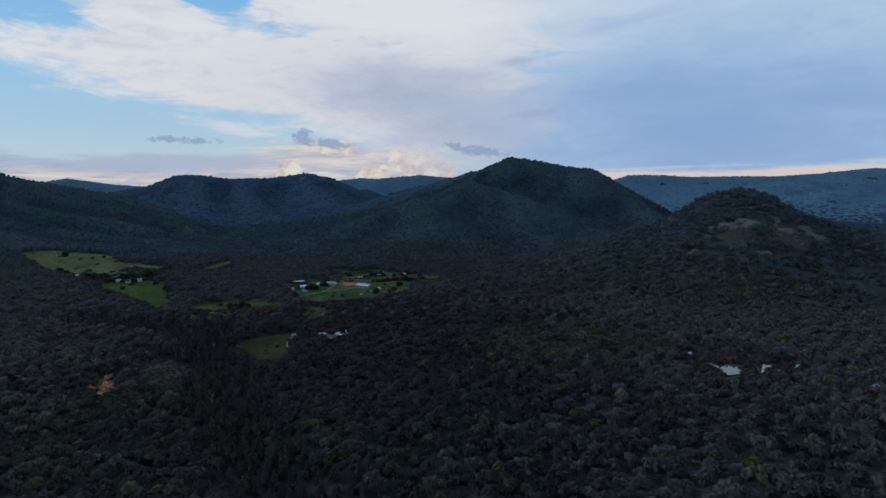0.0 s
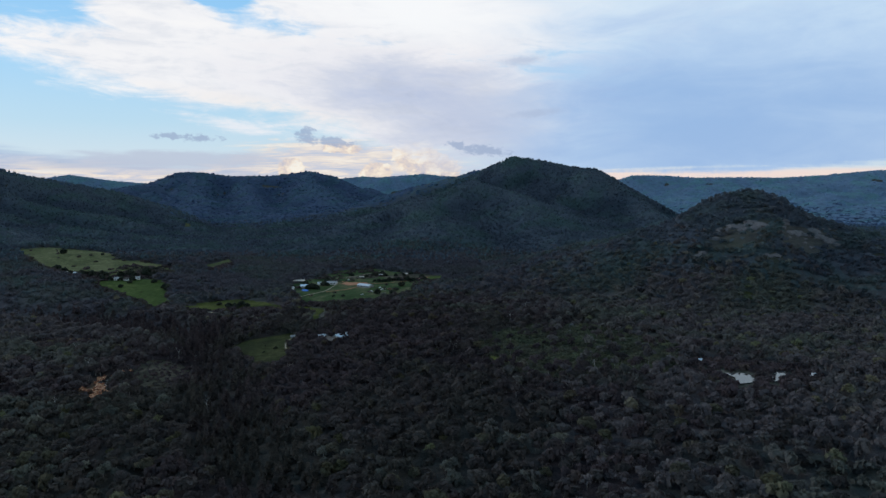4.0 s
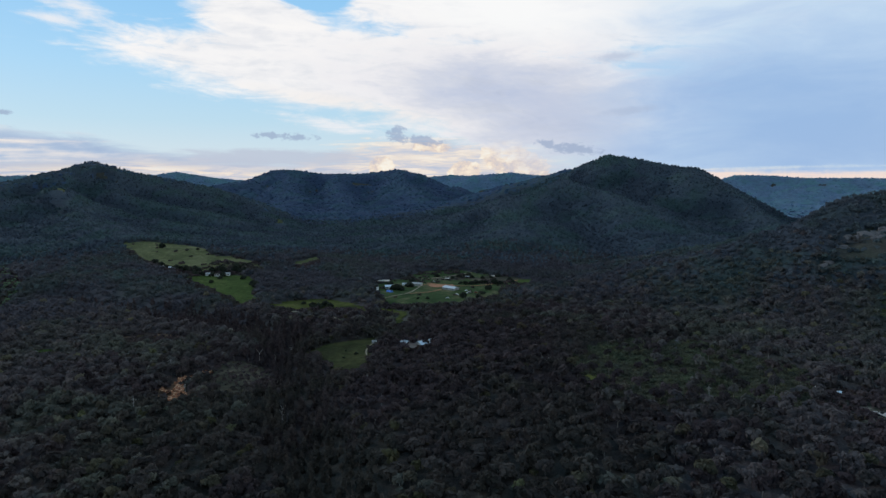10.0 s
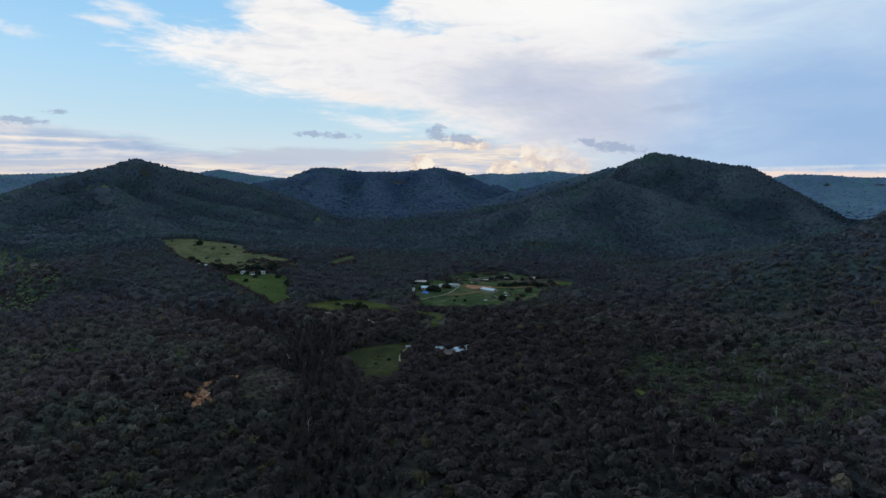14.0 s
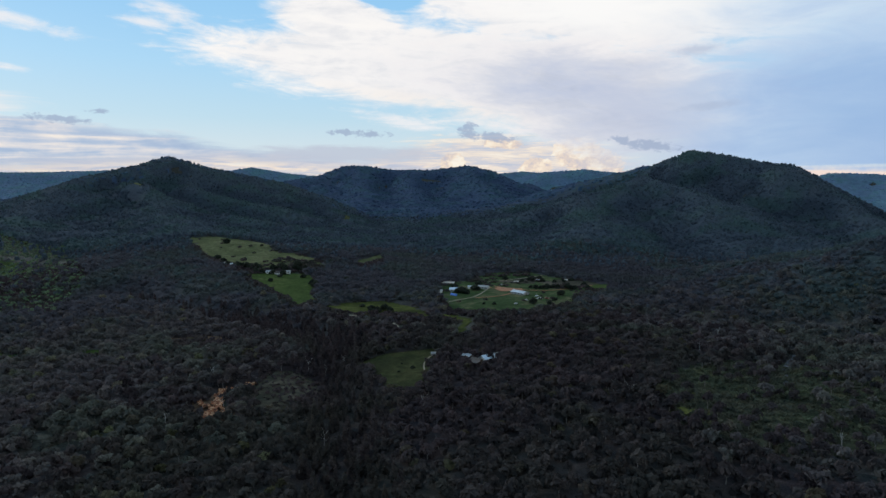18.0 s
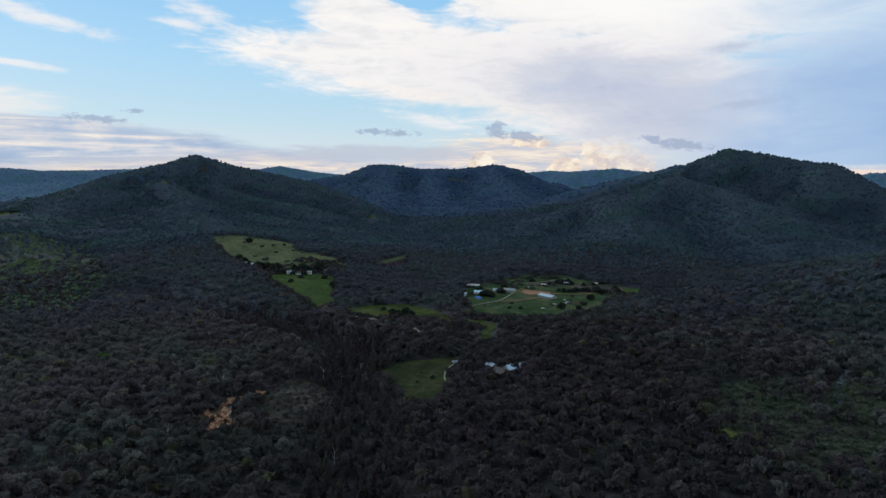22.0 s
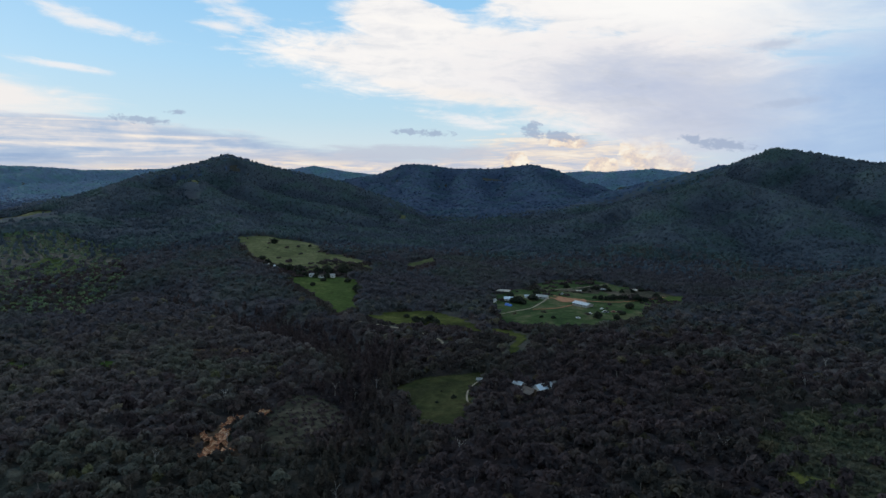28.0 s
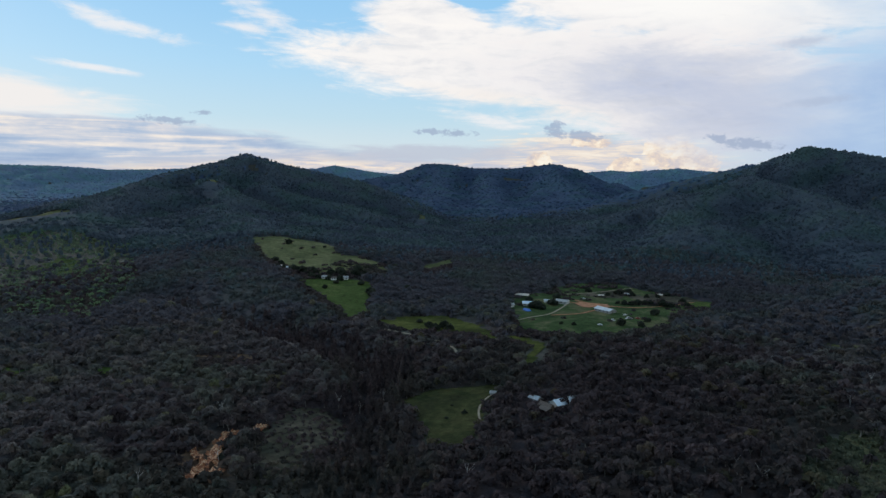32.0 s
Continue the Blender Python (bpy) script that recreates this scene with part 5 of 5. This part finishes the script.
# ---- rocks on the bald hill ----
def outcrop(seed):
    """A weathered slab of granite: a lumpy rounded block with cracks."""
    bm = bmesh.new()
    bmesh.ops.create_icosphere(bm, subdivisions=3, radius=1.0)
    for v in bm.verts:
        p = v.co * 1.7 + Vector((seed * 7.1, seed * 3.3, 0))
        v.co *= 0.78 + 0.32 * noise.noise(p) + 0.16 * noise.noise(p * 2.7) - 0.12 * abs(noise.noise(p * 1.4 + Vector((9, 2, 4))))
        v.co.x *= 1.5
        v.co.z *= 0.75
    me = bpy.data.meshes.new("rock_outcrop")
    bm.to_mesh(me)
    bm.free()
    me.materials.append(STONE)
    return me


ROCKS = [outcrop(s) for s in range(5)]
rng = np.random.default_rng(12)
# middle of each face, its spread east to west and up the slope, number of slabs, size
FACES = [(360, 804, 34, 15, 26, 7.0), (372, 790, 20, 7, 8, 6.0), (442, 798, 32, 15, 24, 6.5), (409, 832, 22, 6, 9, 6.0), (295, 754, 12, 5, 6, 4.5), (372, 732, 18, 6, 8, 5.0), (490, 812, 30, 6, 9, 4.5), (534, 795, 26, 6, 7, 4.0), (330, 800, 16, 8, 6, 4.5), (395, 770, 44, 14, 9, 3.5), (443, 596, 9, 4, 9, 3.2)]
for cx, cy, wide, deep, count, big in FACES:
    for i in range(count):
        x, y = cx + rng.uniform(-1, 1) * wide, cy + rng.normal() * deep * 0.6
        s = big * rng.uniform(0.45, 1.0)
        ob = new("rock_outcrop", ROCKS[int(rng.integers(5))])
        ob.matrix_world = pose(x, y, float(land(x, y)) + s * 0.05, rng.uniform(25, 50), rng.uniform(-12, 12), rng.uniform(-25, 25)) @ Matrix.Diagonal((s, s * 0.9, s * 0.7, 1))
        tagged(ob, "broad weathered granite slab on the wooded hill" if s > 5 else "weathered granite boulder on the wooded hill", "rock", "rocks on the bald hill")


# ---- single trees ----
def single_leaves(name, stops):
    def colour(k):
        own = k.node("ShaderNodeObjectInfo").outputs["Random"]
        leaf = k.node("ShaderNodeNewGeometry").outputs["Random Per Island"]
        base = k.mix(1.0, k.ramp(own, *stops), k.ramp(leaf, (0.0, lin(0.84, 0.84, 0.84)), (1.0, lin(1.14, 1.14, 1.14))), "MULTIPLY")
        return k.mix(1.0, base, sprays(k, 0.9), "MULTIPLY")

    return surface(name, colour, 0.8, spec=0.08, thin=0.45)


LEAF_SINGLE = single_leaves("single_tree_leaves", [(0.0, lin(0.052, 0.047, 0.046)), (0.4, lin(0.072, 0.065, 0.063)), (0.8, lin(0.094, 0.083, 0.079)), (1.0, lin(0.104, 0.100, 0.062))])
LEAF_DARK = single_leaves("paddock_tree_leaves", [(0.0, lin(0.028, 0.036, 0.026)), (1.0, lin(0.050, 0.058, 0.042))])


def tree_thing(name, template, leaves, label, category="tree", group=""):
    root = tagged(new(name), label, category, group)
    leaf, bark = template
    for title, quads, material in (("trunk", bark, BARK), ("crown", leaf, leaves)):
        if len(quads):
            me = quads_mesh(title, quads.reshape(-1, 3), np.arange(len(quads) * 4).reshape(-1, 4), np.zeros(len(quads)), None, [material])
            ob = new(title, me)
            ob.parent = root
    return root


def set_tree(first, x, y, size, turn):
    m = pose(x, y, float(land(x, y)) - 0.1, 0, 0, turn)
    made = copy_thing(first, m)
    made.scale = (size, size, size * 1.05)
    return made


rng = np.random.default_rng(77)
TALL = [tree_thing("gum_tree", gum(100 + s, 9, 3, 0.55, 5, sprays_each=15, low=3.0), LEAF_SINGLE, "grey-green gum tree with a rounded open crown", group="gum trees on the valley floor") for s in range(6)]
for x, y, size in SINGLES:
    set_tree(TALL[int(rng.integers(6))], x, y, size, rng.uniform(0, 360))
for i, first in enumerate(TALL):
    first.matrix_world = pose(-230 + 60 * i, 236, float(land(-230 + 60 * i, 236)) - 0.1)
DOME = [tree_thing("paddock_tree", gum(120 + s, 9, 3, 0.6, 1, "round", 15, 7.5), LEAF_DARK, "dark rounded tree standing in open paddock", group="paddock trees") for s in range(4)]
PADDOCK = [(-600, 1012, 0.9), (-547, 1029, 0.45), (-546, 904, 0.9), (-529, 894, 0.7), (-485, 859, 1.0), (-476, 856, 0.8), (-468, 853, 1.0), (-464, 868, 0.9), (-455, 862, 0.75), (-437, 868, 1.0), (-431, 880, 1.1), (-424, 872, 0.9), (-420, 903, 1.1), (-410, 880, 1.0), (-404, 895, 0.8), (-420, 928, 0.7), (-429, 964, 0.6), (-440, 843, 0.6), (-449, 843, 0.7), (-427, 847, 0.65), (-414, 851, 0.7), (-455, 849, 0.6), (-380, 880, 0.7), (-508, 872, 0.7), (-522, 873, 0.6)]
MEADOW_TREES = [(-410, 835, 0.55), (-409, 809, 0.5), (-382, 844, 0.7), (-348, 808, 0.9), (-338, 803, 0.8), (-356, 815, 0.7), (-232, 705, 0.7), (-227, 714, 0.8), (-220, 710, 0.6), (-241, 714, 0.7), (-257, 728, 0.5), (-139, 523, 0.28), (-146, 513, 0.2), (-150, 532, 0.15)]
FARM_TREES = [(-189, 869, 0.8), (-175, 839, 0.9), (-169, 838, 0.85), (-180, 843, 0.8), (-177, 860, 0.6), (-163, 864, 0.95), (-166, 902, 0.8), (-142, 971, 0.7), (-124, 946, 0.5), (-117, 951, 0.55), (-109, 965, 0.6), (-103, 967, 0.6), (-96, 974, 0.7), (-99, 900, 0.5), (-93, 900, 0.55), (-86, 901, 0.6), (-79, 907, 0.7), (-73, 914, 0.6), (-67, 912, 0.6), (-54, 904, 0.9)]
FARM_EAST = [(-35, 936, 0.65), (-74, 954, 0.5), (-62, 958, 0.5), (-53, 970, 0.6), (-84, 789, 0.75), (-62, 813, 0.5), (-66, 791, 0.5), (-134, 768, 0.3), (-123, 769, 0.35), (-58, 847, 0.8), (-90, 958, 0.6), (-45, 905, 0.6), (-30, 915, 0.6)]
for x, y, size in PADDOCK + MEADOW_TREES + FARM_TREES + FARM_EAST:
    set_tree(DOME[int(rng.integers(4))], x, y, size * 1.15, rng.uniform(0, 360))
for first, (x, y) in zip(DOME, ((-401, 974), (-418, 991), (-368, 875), (-326, 848))):
    first.matrix_world = pose(x, y, float(land(x, y)) - 0.1)


def stag(seed):
    """A dead tree: a bare pale trunk, forked limbs."""
    r = np.random.default_rng(seed)
    root = tagged(new("dead_tree"), "bare dead gum with pale grey limbs", "tree", "dead trees in the bush")
    top = (r.uniform(-1, 1), r.uniform(-1, 1), r.uniform(8, 10))
    limbs = [("trunk", stick((0, 0, -0.6), top, 0.22, 0.11, 5))]
    for i in range(6):
        a, h = i * 2.2 + r.uniform(0, 1), r.uniform(0.55, 1.0)
        base = np.array(top) * h
        limbs.append(("limb", stick(base, base + np.array([math.cos(a) * r.uniform(1.5, 3.2), math.sin(a) * r.uniform(1.5, 3.2), r.uniform(1.5, 4.5)]), 0.08, 0.025, 4)))
    for title, quads in limbs:
        quads = np.array(quads)
        me = quads_mesh(title, quads.reshape(-1, 3), np.arange(len(quads) * 4).reshape(-1, 4), np.zeros(len(quads)), None, [DEAD_WOOD])
        new(title, me).parent = root
    return root


DEAD_WOOD = painted("dead_wood", lin(0.26, 0.25, 0.24), lin(0.42, 0.40, 0.38), 1.5, 0.9)
STAGS = [stag(s) for s in range(3)]
SPOTS = [(5, 470), (-3, 478), (-108, 440), (-65, 520), (-20, 560), (60, 600), (-240, 392), (-225, 425), (-262, 470), (-215, 515), (-205, 522), (-198, 540), (-300, 520), (-340, 480), (30, 690), (80, 650), (-150, 400), (95, 415)]
for i, (x, y) in enumerate(SPOTS):
    if i < 3:
        STAGS[i].matrix_world = pose(x, y, float(land(x, y)), 0, 0, 50 * i)
    else:
        set_tree(STAGS[i % 3], x, y, rng.uniform(0.7, 1.05), rng.uniform(0, 360))
